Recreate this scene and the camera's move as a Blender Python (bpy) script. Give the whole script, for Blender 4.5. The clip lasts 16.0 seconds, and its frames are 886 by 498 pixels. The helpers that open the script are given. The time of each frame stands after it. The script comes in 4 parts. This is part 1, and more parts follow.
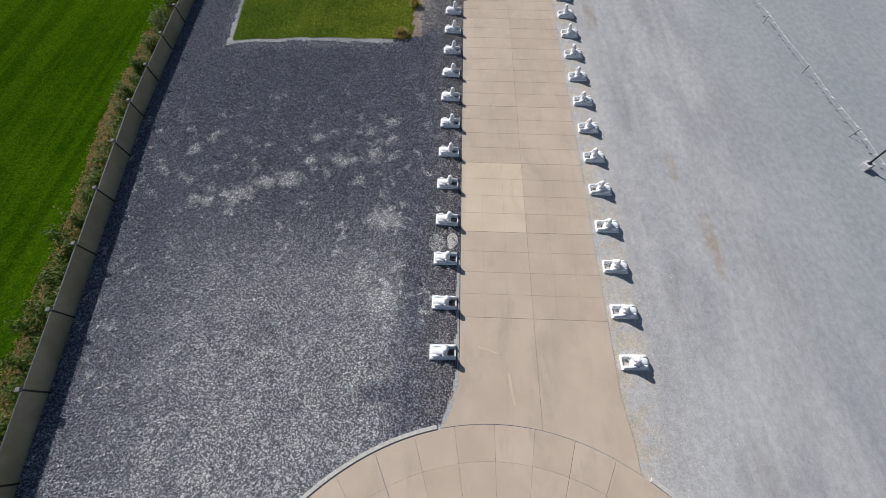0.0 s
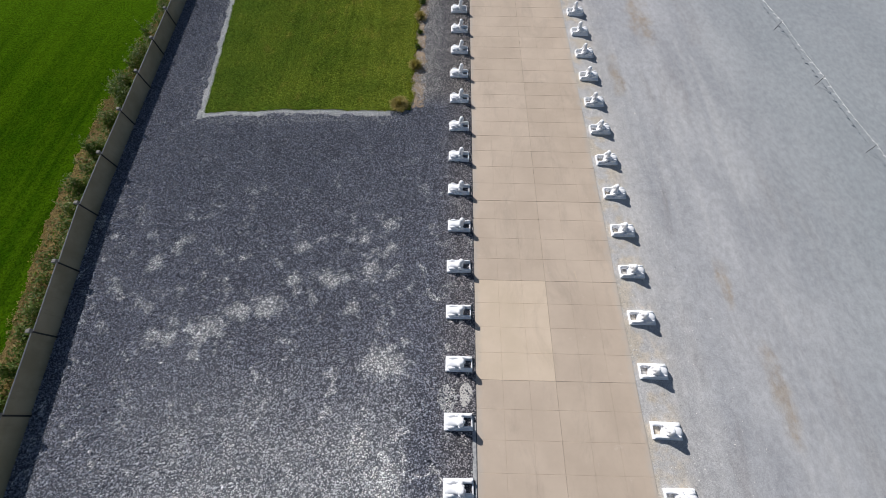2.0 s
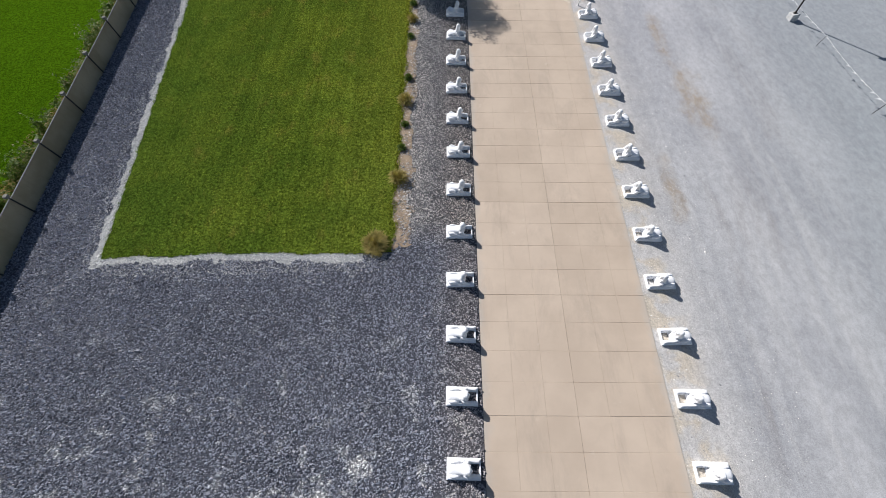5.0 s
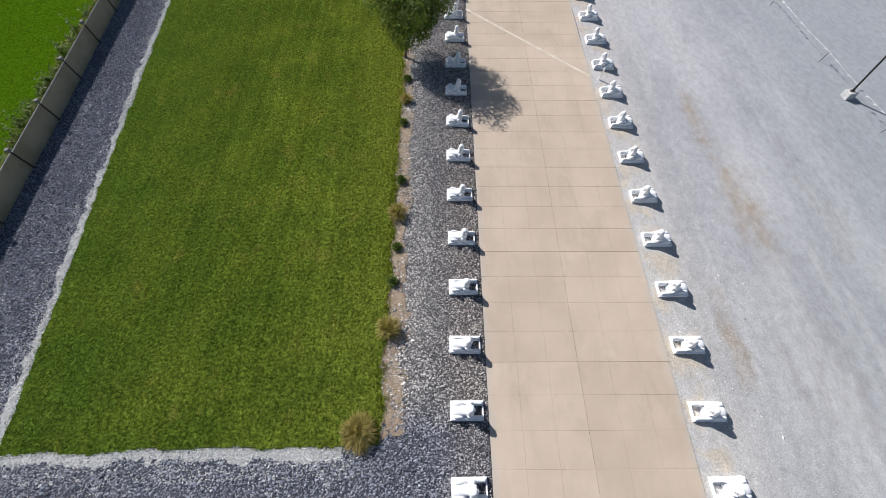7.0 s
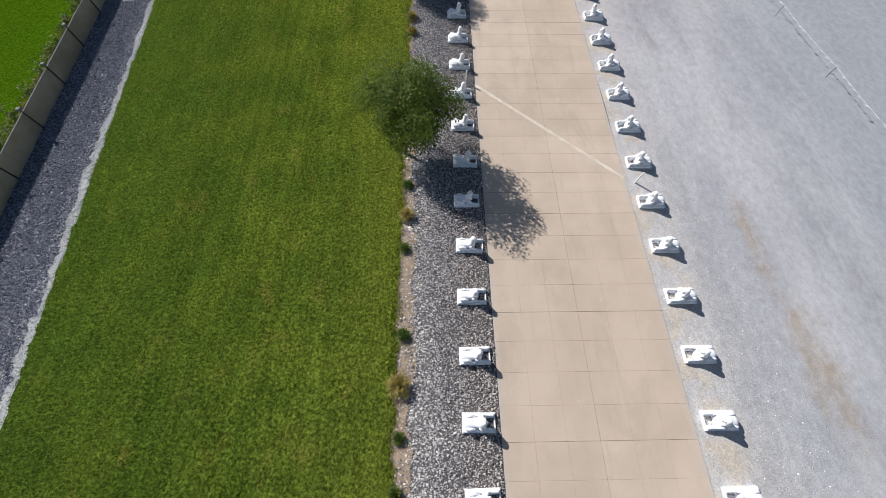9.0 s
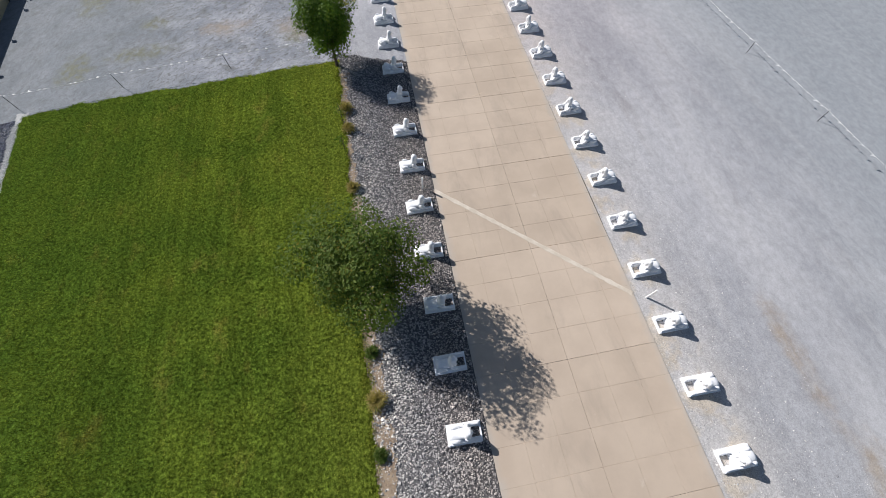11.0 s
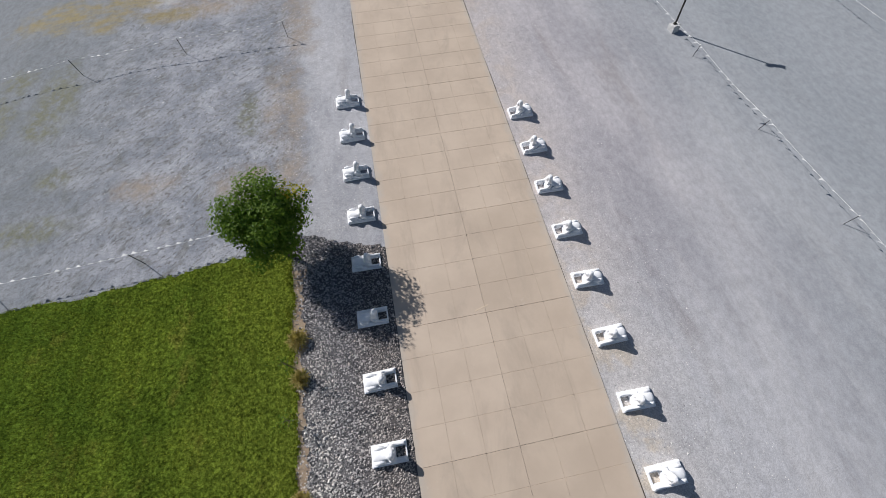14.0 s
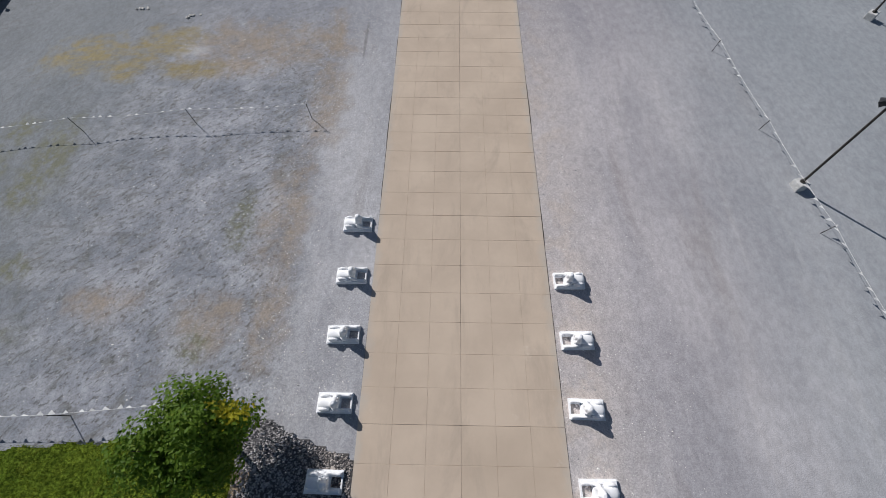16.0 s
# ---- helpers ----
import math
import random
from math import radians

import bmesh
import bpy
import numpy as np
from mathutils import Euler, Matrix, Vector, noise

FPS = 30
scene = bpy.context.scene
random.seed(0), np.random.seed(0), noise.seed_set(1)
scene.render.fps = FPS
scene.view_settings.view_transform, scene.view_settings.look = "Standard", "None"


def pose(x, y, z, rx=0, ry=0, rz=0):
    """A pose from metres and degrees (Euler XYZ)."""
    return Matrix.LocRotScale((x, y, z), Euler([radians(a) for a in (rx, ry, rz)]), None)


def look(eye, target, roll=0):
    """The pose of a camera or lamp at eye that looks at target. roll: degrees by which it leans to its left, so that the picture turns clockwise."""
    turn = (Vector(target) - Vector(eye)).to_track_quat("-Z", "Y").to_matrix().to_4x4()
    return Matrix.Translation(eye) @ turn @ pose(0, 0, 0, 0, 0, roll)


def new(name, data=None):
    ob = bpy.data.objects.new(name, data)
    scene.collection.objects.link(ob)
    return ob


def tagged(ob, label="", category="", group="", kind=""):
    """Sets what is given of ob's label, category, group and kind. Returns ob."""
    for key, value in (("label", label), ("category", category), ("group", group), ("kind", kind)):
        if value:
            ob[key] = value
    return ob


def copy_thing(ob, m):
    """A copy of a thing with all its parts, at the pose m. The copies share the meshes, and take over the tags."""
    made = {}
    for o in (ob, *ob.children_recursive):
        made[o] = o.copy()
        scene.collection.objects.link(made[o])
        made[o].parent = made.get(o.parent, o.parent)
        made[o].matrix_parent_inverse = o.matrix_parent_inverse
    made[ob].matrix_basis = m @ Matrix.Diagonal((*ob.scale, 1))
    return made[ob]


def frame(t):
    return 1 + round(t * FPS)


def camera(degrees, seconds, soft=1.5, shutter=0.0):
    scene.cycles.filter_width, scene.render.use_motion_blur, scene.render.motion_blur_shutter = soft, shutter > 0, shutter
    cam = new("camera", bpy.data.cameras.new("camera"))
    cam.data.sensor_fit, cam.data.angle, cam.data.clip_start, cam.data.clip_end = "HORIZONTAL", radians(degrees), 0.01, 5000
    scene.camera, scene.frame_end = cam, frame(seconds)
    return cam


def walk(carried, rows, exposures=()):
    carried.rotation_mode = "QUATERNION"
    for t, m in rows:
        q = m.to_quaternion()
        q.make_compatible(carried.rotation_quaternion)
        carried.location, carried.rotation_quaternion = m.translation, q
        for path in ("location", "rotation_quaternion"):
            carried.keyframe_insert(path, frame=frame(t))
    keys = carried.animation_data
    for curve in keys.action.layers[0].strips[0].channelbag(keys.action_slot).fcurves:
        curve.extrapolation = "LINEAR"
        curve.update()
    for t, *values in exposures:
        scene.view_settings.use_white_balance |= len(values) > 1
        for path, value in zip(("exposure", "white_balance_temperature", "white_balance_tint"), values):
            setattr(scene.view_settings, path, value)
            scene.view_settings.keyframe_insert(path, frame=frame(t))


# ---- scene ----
cam = camera(101.8, 16.0, soft=0.6)
PATH = [
    (0, (-0.775, -4.984, 17.486), (-0.794, -4.093, 15.695), 0.7),
    (0.5, (-0.977, -2.903, 17.492), (-0.995, -2.015, 15.7), 0.7),
    (1, (-1.184, -0.918, 17.513), (-1.2, -0.033, 15.72), 0.7),
    (1.5, (-1.391, 1.092, 17.537), (-1.404, 1.968, 15.74), 0.7),
    (2, (-1.539, 3.092, 17.442), (-1.551, 3.958, 15.639), 0.5),
    (2.5, (-1.618, 5.053, 17.23), (-1.63, 5.908, 15.422), 0.3),
    (3, (-1.652, 6.938, 16.971), (-1.661, 7.785, 15.159), 0.2),
    (3.5, (-1.558, 8.898, 16.611), (-1.572, 9.733, 14.793), -0.4),
    (3.7, (-1.49, 9.697, 16.509), (-1.506, 10.518, 14.685), -0.6),
    (5.8, (-1.668, 17.199, 14.659), (-1.655, 18.103, 12.875), 1.0),
    (6, (-1.67, 17.965, 14.631), (-1.656, 18.871, 12.848), 1.0),
    (6.5, (-1.738, 19.993, 14.648), (-1.722, 20.895, 12.863), 1.1),
    (7, (-1.846, 22.035, 14.743), (-1.825, 22.928, 12.954), 1.2),
    (7.5, (-1.987, 24.057, 14.815), (-1.963, 24.942, 13.022), 1.4),
    (8, (-2.113, 26.071, 14.898), (-2.085, 26.947, 13.1), 1.5),
    (8.5, (-2.245, 28.061, 14.92), (-2.211, 28.929, 13.118), 1.7),
    (9, (-2.353, 30.043, 14.948), (-2.316, 30.901, 13.142), 1.8),
    (9.2, (-2.374, 30.824, 14.945), (-2.335, 31.68, 13.138), 1.8),
    (11.3, (-1.438, 38.792, 14.333), (-1.249, 39.665, 12.543), 0.8),
    (11.5, (-1.321, 39.62, 14.325), (-1.13, 40.49, 12.534), 0.9),
    (12, (-0.926, 41.682, 14.376), (-0.737, 42.544, 12.581), 0.7),
    (12.5, (-0.472, 43.783, 14.412), (-0.287, 44.636, 12.612), 0.6),
    (13, (0.018, 45.855, 14.389), (0.201, 46.706, 12.588), 0.5),
    (13.5, (0.574, 47.962, 14.377), (0.751, 48.81, 12.575), 0.5),
    (14, (1.126, 50.095, 14.377), (1.297, 50.937, 12.571), 0.3),
    (14.5, (1.74, 52.231, 14.378), (1.903, 53.067, 12.569), -0.0),
    (15, (2.412, 54.455, 14.376), (2.56, 55.281, 12.561), -0.5),
    (15.5, (2.791, 56.641, 14.288), (2.88, 57.476, 12.472), -0.3),
    (16, (3.046, 58.807, 14.146), (3.028, 59.65, 12.332), -0.3),
]
EXPOSURES = [(0, 0.13), (3.5, 0.27), (7, 0.46), (9, 0.42), (12.5, 0.27), (14.5, 0.10), (16, -0.04)]
walk(cam, [(t, look(eye, target, roll)) for t, eye, target, roll in PATH], EXPOSURES)

# ---- plan (metres): the drive runs along y, its west edge at x = 0 ----
CELL = 1.2192
DRIVE = 6 * CELL
PLAZA = (1.56, -16.27, 11.5)
SUN_ELEVATION, SUN_AZIMUTH = 34.6, 137.0


def fence_x(y):
    return -19.55 - 0.17 * y + 0.08 * np.maximum(0.0, y - 14.0)


def terrain(x):
    """The ground falls gently westwards, to a shallow swale along the fence."""
    return -0.005 * np.clip(-np.asarray(x, float) - 10.0, 0.0, 14.0) ** 2


def rope_x(y):
    return 26.4 - 0.103 * y


def lawn_west(y):
    return -17.6 - 0.119 * (y - 21.7) - 0.15


def lawn_south(x):
    return 21.93 + 0.02 * (x + 4.1) - 0.38


def lawn_north(x):
    return 57.5 + 0.075 * np.maximum(0.0, x + 13.0)


LAWN_EAST = -4.0

# ---- world, sun, exposure ----
world = bpy.data.worlds.new("sky")
scene.world = world
world.use_nodes = True
wn = world.node_tree.nodes
sky = wn.new("ShaderNodeTexSky")
sky.sky_type = "NISHITA"
sky.sun_disc = False
sky.sun_elevation = radians(SUN_ELEVATION)
sky.sun_rotation = radians(90.0 - SUN_AZIMUTH)
sky.air_density, sky.dust_density, sky.ozone_density = 1.0, 0.6, 1.2
world.node_tree.links.new(sky.outputs[0], wn["Background"].inputs[0])
wn["Background"].inputs[1].default_value = 0.050

sun = new("sun", bpy.data.lights.new("sun", "SUN"))
sun.data.energy = 4.25
sun.data.angle = radians(0.55)
sun.data.color = (0.99, 0.96, 0.935)
sun_way = Vector((math.cos(radians(SUN_AZIMUTH)) * math.cos(radians(SUN_ELEVATION)),
                  math.sin(radians(SUN_AZIMUTH)) * math.cos(radians(SUN_ELEVATION)),
                  math.sin(radians(SUN_ELEVATION))))
sun.matrix_world = look(sun_way * 80, (0, 0, 0))
scene.view_settings.exposure = 0.0


# ---- materials ----
class Nodes:
    """Short hand for a node material."""

    def __init__(self, name, rough=0.8, metal=0.0):
        self.mat = bpy.data.materials.new(name)
        self.mat.use_nodes = True
        self.tree = self.mat.node_tree
        self.bsdf = self.tree.nodes["Principled BSDF"]
        self.bsdf.inputs["Roughness"].default_value = rough
        self.bsdf.inputs["Metallic"].default_value = metal
        self.bsdf.inputs["Specular IOR Level"].default_value = 0.3
        self.pos = self.add("ShaderNodeNewGeometry").outputs["Position"]
        self.shared = {}

    def add(self, kind, **props):
        node = self.tree.nodes.new(kind)
        for key, value in props.items():
            setattr(node, key, value)
        return node

    def link(self, a, b):
        self.tree.links.new(a, b)

    def put(self, socket, value):
        if hasattr(value, "is_linked"):
            self.link(value, socket)
        else:
            socket.default_value = value

    def noise(self, scale, detail=3.0, rough=0.55, where=None, stretch=None, distort=0.0, turn=0.0):
        n = self.add("ShaderNodeTexNoise")
        n.inputs["Scale"].default_value = scale
        n.inputs["Detail"].default_value = detail
        n.inputs["Roughness"].default_value = rough
        n.inputs["Distortion"].default_value = distort
        where = self.pos if where is None else where
        if stretch:
            m = self.add("ShaderNodeMapping", vector_type="TEXTURE")
            self.link(where, m.inputs["Vector"])
            m.inputs["Scale"].default_value = [1 / max(v, 1e-4) for v in stretch]
            m.inputs["Rotation"].default_value = (0, 0, radians(turn))
            where = m.outputs[0]
        self.link(where, n.inputs["Vector"])
        return n.outputs["Fac"]

    def cells(self, scale, feature="F1", out="Distance"):
        n = self.add("ShaderNodeTexVoronoi", feature=feature)
        n.inputs["Scale"].default_value = scale
        self.link(self.pos, n.inputs["Vector"])
        return n.outputs[out]

    def ramp(self, fac, low, high, a=0.0, b=1.0):
        n = self.add("ShaderNodeMapRange", interpolation_type="SMOOTHSTEP")
        self.link(fac, n.inputs["Value"])
        for key, value in (("From Min", low), ("From Max", high), ("To Min", a), ("To Max", b)):
            n.inputs[key].default_value = value
        return n.outputs[0]

    def math(self, op, a, b=0.0):
        n = self.add("ShaderNodeMath", operation=op)
        self.put(n.inputs[0], a)
        self.put(n.inputs[1], b)
        return n.outputs[0]

    def mix(self, fac, a, b, blend="MIX"):
        n = self.add("ShaderNodeMix", data_type="RGBA", blend_type=blend)
        self.put(n.inputs[0], fac)
        for socket, value in ((n.inputs[6], a), (n.inputs[7], b)):
            self.put(socket, value if hasattr(value, "is_linked") else (*value, 1.0))
        return n.outputs[2]

    def axis(self, name):
        n = self.add("ShaderNodeSeparateXYZ")
        self.link(self.pos, n.inputs[0])
        return n.outputs[name]

    def blob(self, x, y, rx, ry, ragged=0.5, scale=0.9):
        """A ragged-edged stain round (x, y), 1 in its middle."""
        key = ("blob", scale)
        if key not in self.shared:
            self.shared[key] = self.math("SUBTRACT", self.noise(scale, 5, 0.65), 0.5)
        m = self.add("ShaderNodeMapping", vector_type="TEXTURE")
        m.inputs["Location"].default_value = (x, y, 0)
        m.inputs["Scale"].default_value = (rx, ry, 1e6)
        self.link(self.pos, m.inputs["Vector"])
        d = self.add("ShaderNodeVectorMath", operation="LENGTH")
        self.link(m.outputs[0], d.inputs[0])
        edge = self.math("ADD", d.outputs["Value"], self.math("MULTIPLY", self.shared[key], ragged * 4))
        return self.ramp(edge, 1.25, 0.35)

    def any(self, masks):
        total = masks[0]
        for m in masks[1:]:
            total = self.math("MAXIMUM", total, m)
        return total

    def island(self):
        return self.add("ShaderNodeNewGeometry").outputs["Random Per Island"]

    def piece(self):
        return self.add("ShaderNodeObjectInfo").outputs["Random"]

    def colour(self, value):
        self.put(self.bsdf.inputs["Base Color"], value if hasattr(value, "is_linked") else (*value, 1.0))
        return self

    def rough(self, value):
        self.put(self.bsdf.inputs["Roughness"], value)
        return self

    def bump(self, height, strength=0.4, distance=0.02):
        n = self.add("ShaderNodeBump")
        n.inputs["Strength"].default_value = strength
        n.inputs["Distance"].default_value = distance
        self.link(height, n.inputs["Height"])
        self.link(n.outputs[0], self.bsdf.inputs["Normal"])
        return self


def limestone_material():
    m = Nodes("crushed_limestone", 0.92)
    tone = m.noise(0.16, 5, 0.62, stretch=(1.6, 0.6, 1.0))
    c = m.mix(m.ramp(tone, 0.35, 0.66), (0.35, 0.357, 0.375), (0.465, 0.467, 0.478))
    # vehicle drag marks along the drive
    drag = m.noise(0.8, 4, 0.6, stretch=(1.0, 0.09, 1.0), distort=0.6)
    c = m.mix(m.ramp(drag, 0.5, 0.7, 0, 0.38), c, (0.54, 0.535, 0.53))
    c = m.mix(m.ramp(m.noise(0.5, 5, 0.65, stretch=(1.0, 0.2, 1.0), distort=0.4), 0.54, 0.72, 0, 0.42), c, (0.29, 0.27, 0.26))
    x, y = m.axis("X"), m.axis("Y")
    # finer, paler stone on the shoulders of the drive
    wander = m.math("MULTIPLY", m.math("SUBTRACT", m.noise(0.6, 4, 0.6), 0.5), 2.4)
    east = m.math("MULTIPLY", m.ramp(m.math("ADD", x, wander), 11.2, 8.2), m.ramp(x, 3.0, 4.0))
    c = m.mix(m.math("MULTIPLY", east, 0.55), c, (0.55, 0.525, 0.495))
    cream = m.math("MULTIPLY", m.math("MULTIPLY", m.ramp(m.math("ADD", x, m.math("MULTIPLY", wander, 0.5)), 9.4, 8.2), m.ramp(x, 3.0, 4.0)), m.ramp(m.noise(0.75, 4, 0.6), 0.44, 0.60, 0, 0.7))
    c = m.mix(m.math("MULTIPLY", cream, m.ramp(y, 48.0, 60.0, 1.0, 0.35)), c, (0.53, 0.455, 0.35))
    # trampled and rougher stone on the west side
    west = m.math("MULTIPLY", m.ramp(m.math("ADD", x, m.math("MULTIPLY", wander, 0.5)), -2.3, -4.2), m.ramp(y, 20.0, 40.0))
    rough_tone = m.mix(m.ramp(m.noise(0.45, 6, 0.72), 0.36, 0.66), (0.215, 0.235, 0.265), (0.385, 0.40, 0.43))
    ruts = m.noise(1.1, 7, 0.75, stretch=(0.7, 1.4, 1.0), turn=35.0, distort=0.5)
    rough_tone = m.mix(m.ramp(ruts, 0.50, 0.64, 0, 0.6), rough_tone, (0.155, 0.155, 0.135))
    rough_tone = m.mix(m.ramp(m.noise(0.8, 7, 0.72, stretch=(0.55, 1.2, 1.0), turn=48.0, distort=0.9), 0.55, 0.74, 0, 0.25), rough_tone, (0.53, 0.54, 0.57))
    rough_tone = m.mix(m.ramp(m.noise(5.0, 5, 0.75, stretch=(0.7, 1.3, 1.0), turn=40.0), 0.53, 0.62, 0, 0.8), rough_tone, (0.10, 0.098, 0.09))
    c = m.mix(m.math("MULTIPLY", west, 0.95), c, rough_tone)
    # lens falloff put into the stone colour: the lot dims northwards
    c = m.mix(m.math("MULTIPLY", m.ramp(m.math("ADD", y, wander), 72.0, 86.0), 0.6), c, (0.27, 0.28, 0.305))
    # the same falloff towards the west, darker and more teal
    c = m.mix(m.math("MULTIPLY", m.ramp(m.math("ADD", x, wander), -9.0, -19.0), 0.72), c, (0.165, 0.186, 0.196))
    brown = m.any([m.blob(13.2, 31.8, 0.9, 3.2), m.blob(12.6, 37.6, 0.5, 3.0), m.blob(10.2, 25.0, 0.5, 2.2), m.blob(12.8, 30.8, 0.5, 1.6), m.blob(13.8, 4.5, 0.5, 2.2), m.blob(12.9, 10.2, 0.4, 1.6), m.blob(12.8, 30.9, 0.6, 1.2),
                   m.blob(-8.2, 78.8, 1.0, 0.6), m.blob(-9.8, 76.5, 2.7, 0.9), m.blob(-3.7, 79.4, 0.8, 2.8)])
    c = m.mix(m.math("MULTIPLY", brown, m.ramp(m.noise(1.6, 5, 0.65, stretch=(1.0, 0.5, 1.0)), 0.34, 0.66, 0.2, 0.7)), c, (0.335, 0.265, 0.185))
    tan = m.any([m.blob(-4.3, 67.0, 1.3, 3.6), m.blob(-4.0, 62.5, 0.9, 2.6), m.blob(-6.3, 62.0, 1.6, 1.4), m.blob(-3.4, 74.0, 1.2, 4.0), m.blob(-11.0, 62.8, 1.5, 1.0), m.blob(-8.0, 78.5, 6.0, 2.4)])
    c = m.mix(m.math("MULTIPLY", tan, m.ramp(m.noise(1.0, 6, 0.7, turn=30.0), 0.34, 0.62, 0.2, 0.8)), c, (0.335, 0.28, 0.22))
    c = m.mix(m.any([m.math("MULTIPLY", m.blob(-11.9, 78.0, 1.1, 0.5), 0.5), m.math("MULTIPLY", m.blob(26.3, 81.7, 2.0, 1.7, 0.12), 0.55)]), c, (0.52, 0.53, 0.55))
    moss = m.any([m.blob(-18.2, 77.9, 3.0, 1.9), m.blob(-15.4, 76.6, 1.6, 1.2), m.blob(-12.9, 79.4, 1.8, 0.9), m.blob(-14.0, 78.6, 2.4, 1.6), m.blob(-11.5, 76.4, 2.2, 0.9)])
    c = m.mix(m.math("MULTIPLY", moss, m.ramp(m.noise(1.5, 6, 0.72, stretch=(0.6, 1.4, 1.0)), 0.36, 0.6, 0.25, 0.95)), c, (0.275, 0.23, 0.115))
    green = m.any([m.blob(-17.2, 69.0, 1.2, 2.4), m.blob(-16.2, 61.4, 2.2, 0.8), m.blob(-6.8, 61.0, 0.7, 0.9), m.blob(-15.4, 64.2, 1.1, 0.8), m.blob(-19.6, 72.2, 1.0, 1.2), m.blob(-6.2, 66.6, 0.7, 1.6), m.blob(-16.8, 70.0, 1.4, 3.2), m.blob(-19.9, 60.8, 1.2, 1.6), m.blob(-20.3, 69.2, 1.4, 2.6)])
    c = m.mix(m.math("MULTIPLY", green, m.ramp(m.noise(2.2, 6, 0.75), 0.40, 0.58, 0.1, 0.85)), c, (0.17, 0.175, 0.115))
    tracks = m.any([m.blob(-11.8, 65.9, 1.3, 0.13, 0.22), m.blob(-1.9, 79.0, 0.10, 2.2, 0.55), m.blob(-14.8, 66.3, 1.0, 0.12, 0.25)])
    c = m.mix(m.math("MULTIPLY", tracks, 0.4), c, (0.13, 0.125, 0.12))
    scratch = m.math("MULTIPLY", m.ramp(m.noise(3.4, 5, 0.7, stretch=(0.28, 1.5, 1.0), turn=26.0, distort=0.5), 0.58, 0.66, 0, 0.65), m.ramp(m.noise(0.35, 3, 0.6), 0.42, 0.6))
    c = m.mix(m.math("MULTIPLY", scratch, west), c, (0.17, 0.16, 0.15))
    # lens falloff and haze painted in: grey-blue towards the far east
    c = m.mix(m.math("MULTIPLY", m.ramp(m.math("ADD", x, wander), 13.0, 24.0), 0.75), c, (0.305, 0.335, 0.352))
    stones = m.cells(26, out="Color")
    grey = m.add("ShaderNodeSeparateColor")
    m.link(stones, grey.inputs[0])
    c = m.mix(m.ramp(x, 8.5, 15.0, 0.42, 0.16), c, m.mix(m.ramp(grey.outputs[0], 0.0, 1.0), (0.62, 0.62, 0.63), (1.3, 1.3, 1.3)), "MULTIPLY")
    c = m.mix(m.ramp(y, 22.0, 48.0, 0.1, 1.0), c, (0.995, 0.985, 1.01), "MULTIPLY")
    dusty = m.math("MULTIPLY", m.math("MULTIPLY", m.ramp(m.math("ADD", x, wander), 19.0, 11.0), m.ramp(x, 3.0, 4.0)), m.ramp(y, 48.0, 62.0))
    c = m.mix(m.math("MULTIPLY", dusty, 0.7), c, (1.06, 0.99, 0.98), "MULTIPLY")
    c = m.mix(0.8, c, m.mix(m.ramp(m.noise(3.2, 6, 0.75, stretch=(1.0, 0.6, 1.0)), 0.3, 0.7), (0.84, 0.835, 0.83), (1.13, 1.13, 1.13)), "MULTIPLY")
    c = m.mix(m.ramp(m.noise(7, 3, 0.7), 0.6, 0.75, 0, 0.35), c, (0.26, 0.25, 0.25))
    m.colour(c)
    h = m.math("ADD", m.math("MULTIPLY", m.cells(24), -0.8), m.math("MULTIPLY", m.noise(3.0, 5, 0.7), 1.6))
    return m.bump(h, 0.24, 0.03).mat


PALE_PATCHES = [(-4.3, 5.5, 1.2, 0.9), (-3.9, 0.8, 1.0, 1.4), (-5.1, 2.0, 0.7, 0.9), (-9.2, 11.4, 0.45, 0.4), (-7.3, 9.6, 1.0, 0.5), (-9.4, 9.6, 0.5, 0.4), (-10.3, 8.1, 0.9, 0.6), (-11.7, 7.8, 0.8, 0.5),
                (-5.4, 10.2, 0.5, 0.5), (-5.9, 12.0, 0.35, 0.35), (-6.1, 8.1, 0.4, 0.4), (-4.4, 11.5, 0.35, 0.3), (-16.9, 10.3, 0.45, 0.5), (-15.9, 11.5, 0.3, 0.5), (-13.0, 6.9, 1.1, 0.7), (-15.0, 6.5, 0.9, 0.5), (-4.6, 12.9, 0.5, 0.4)]


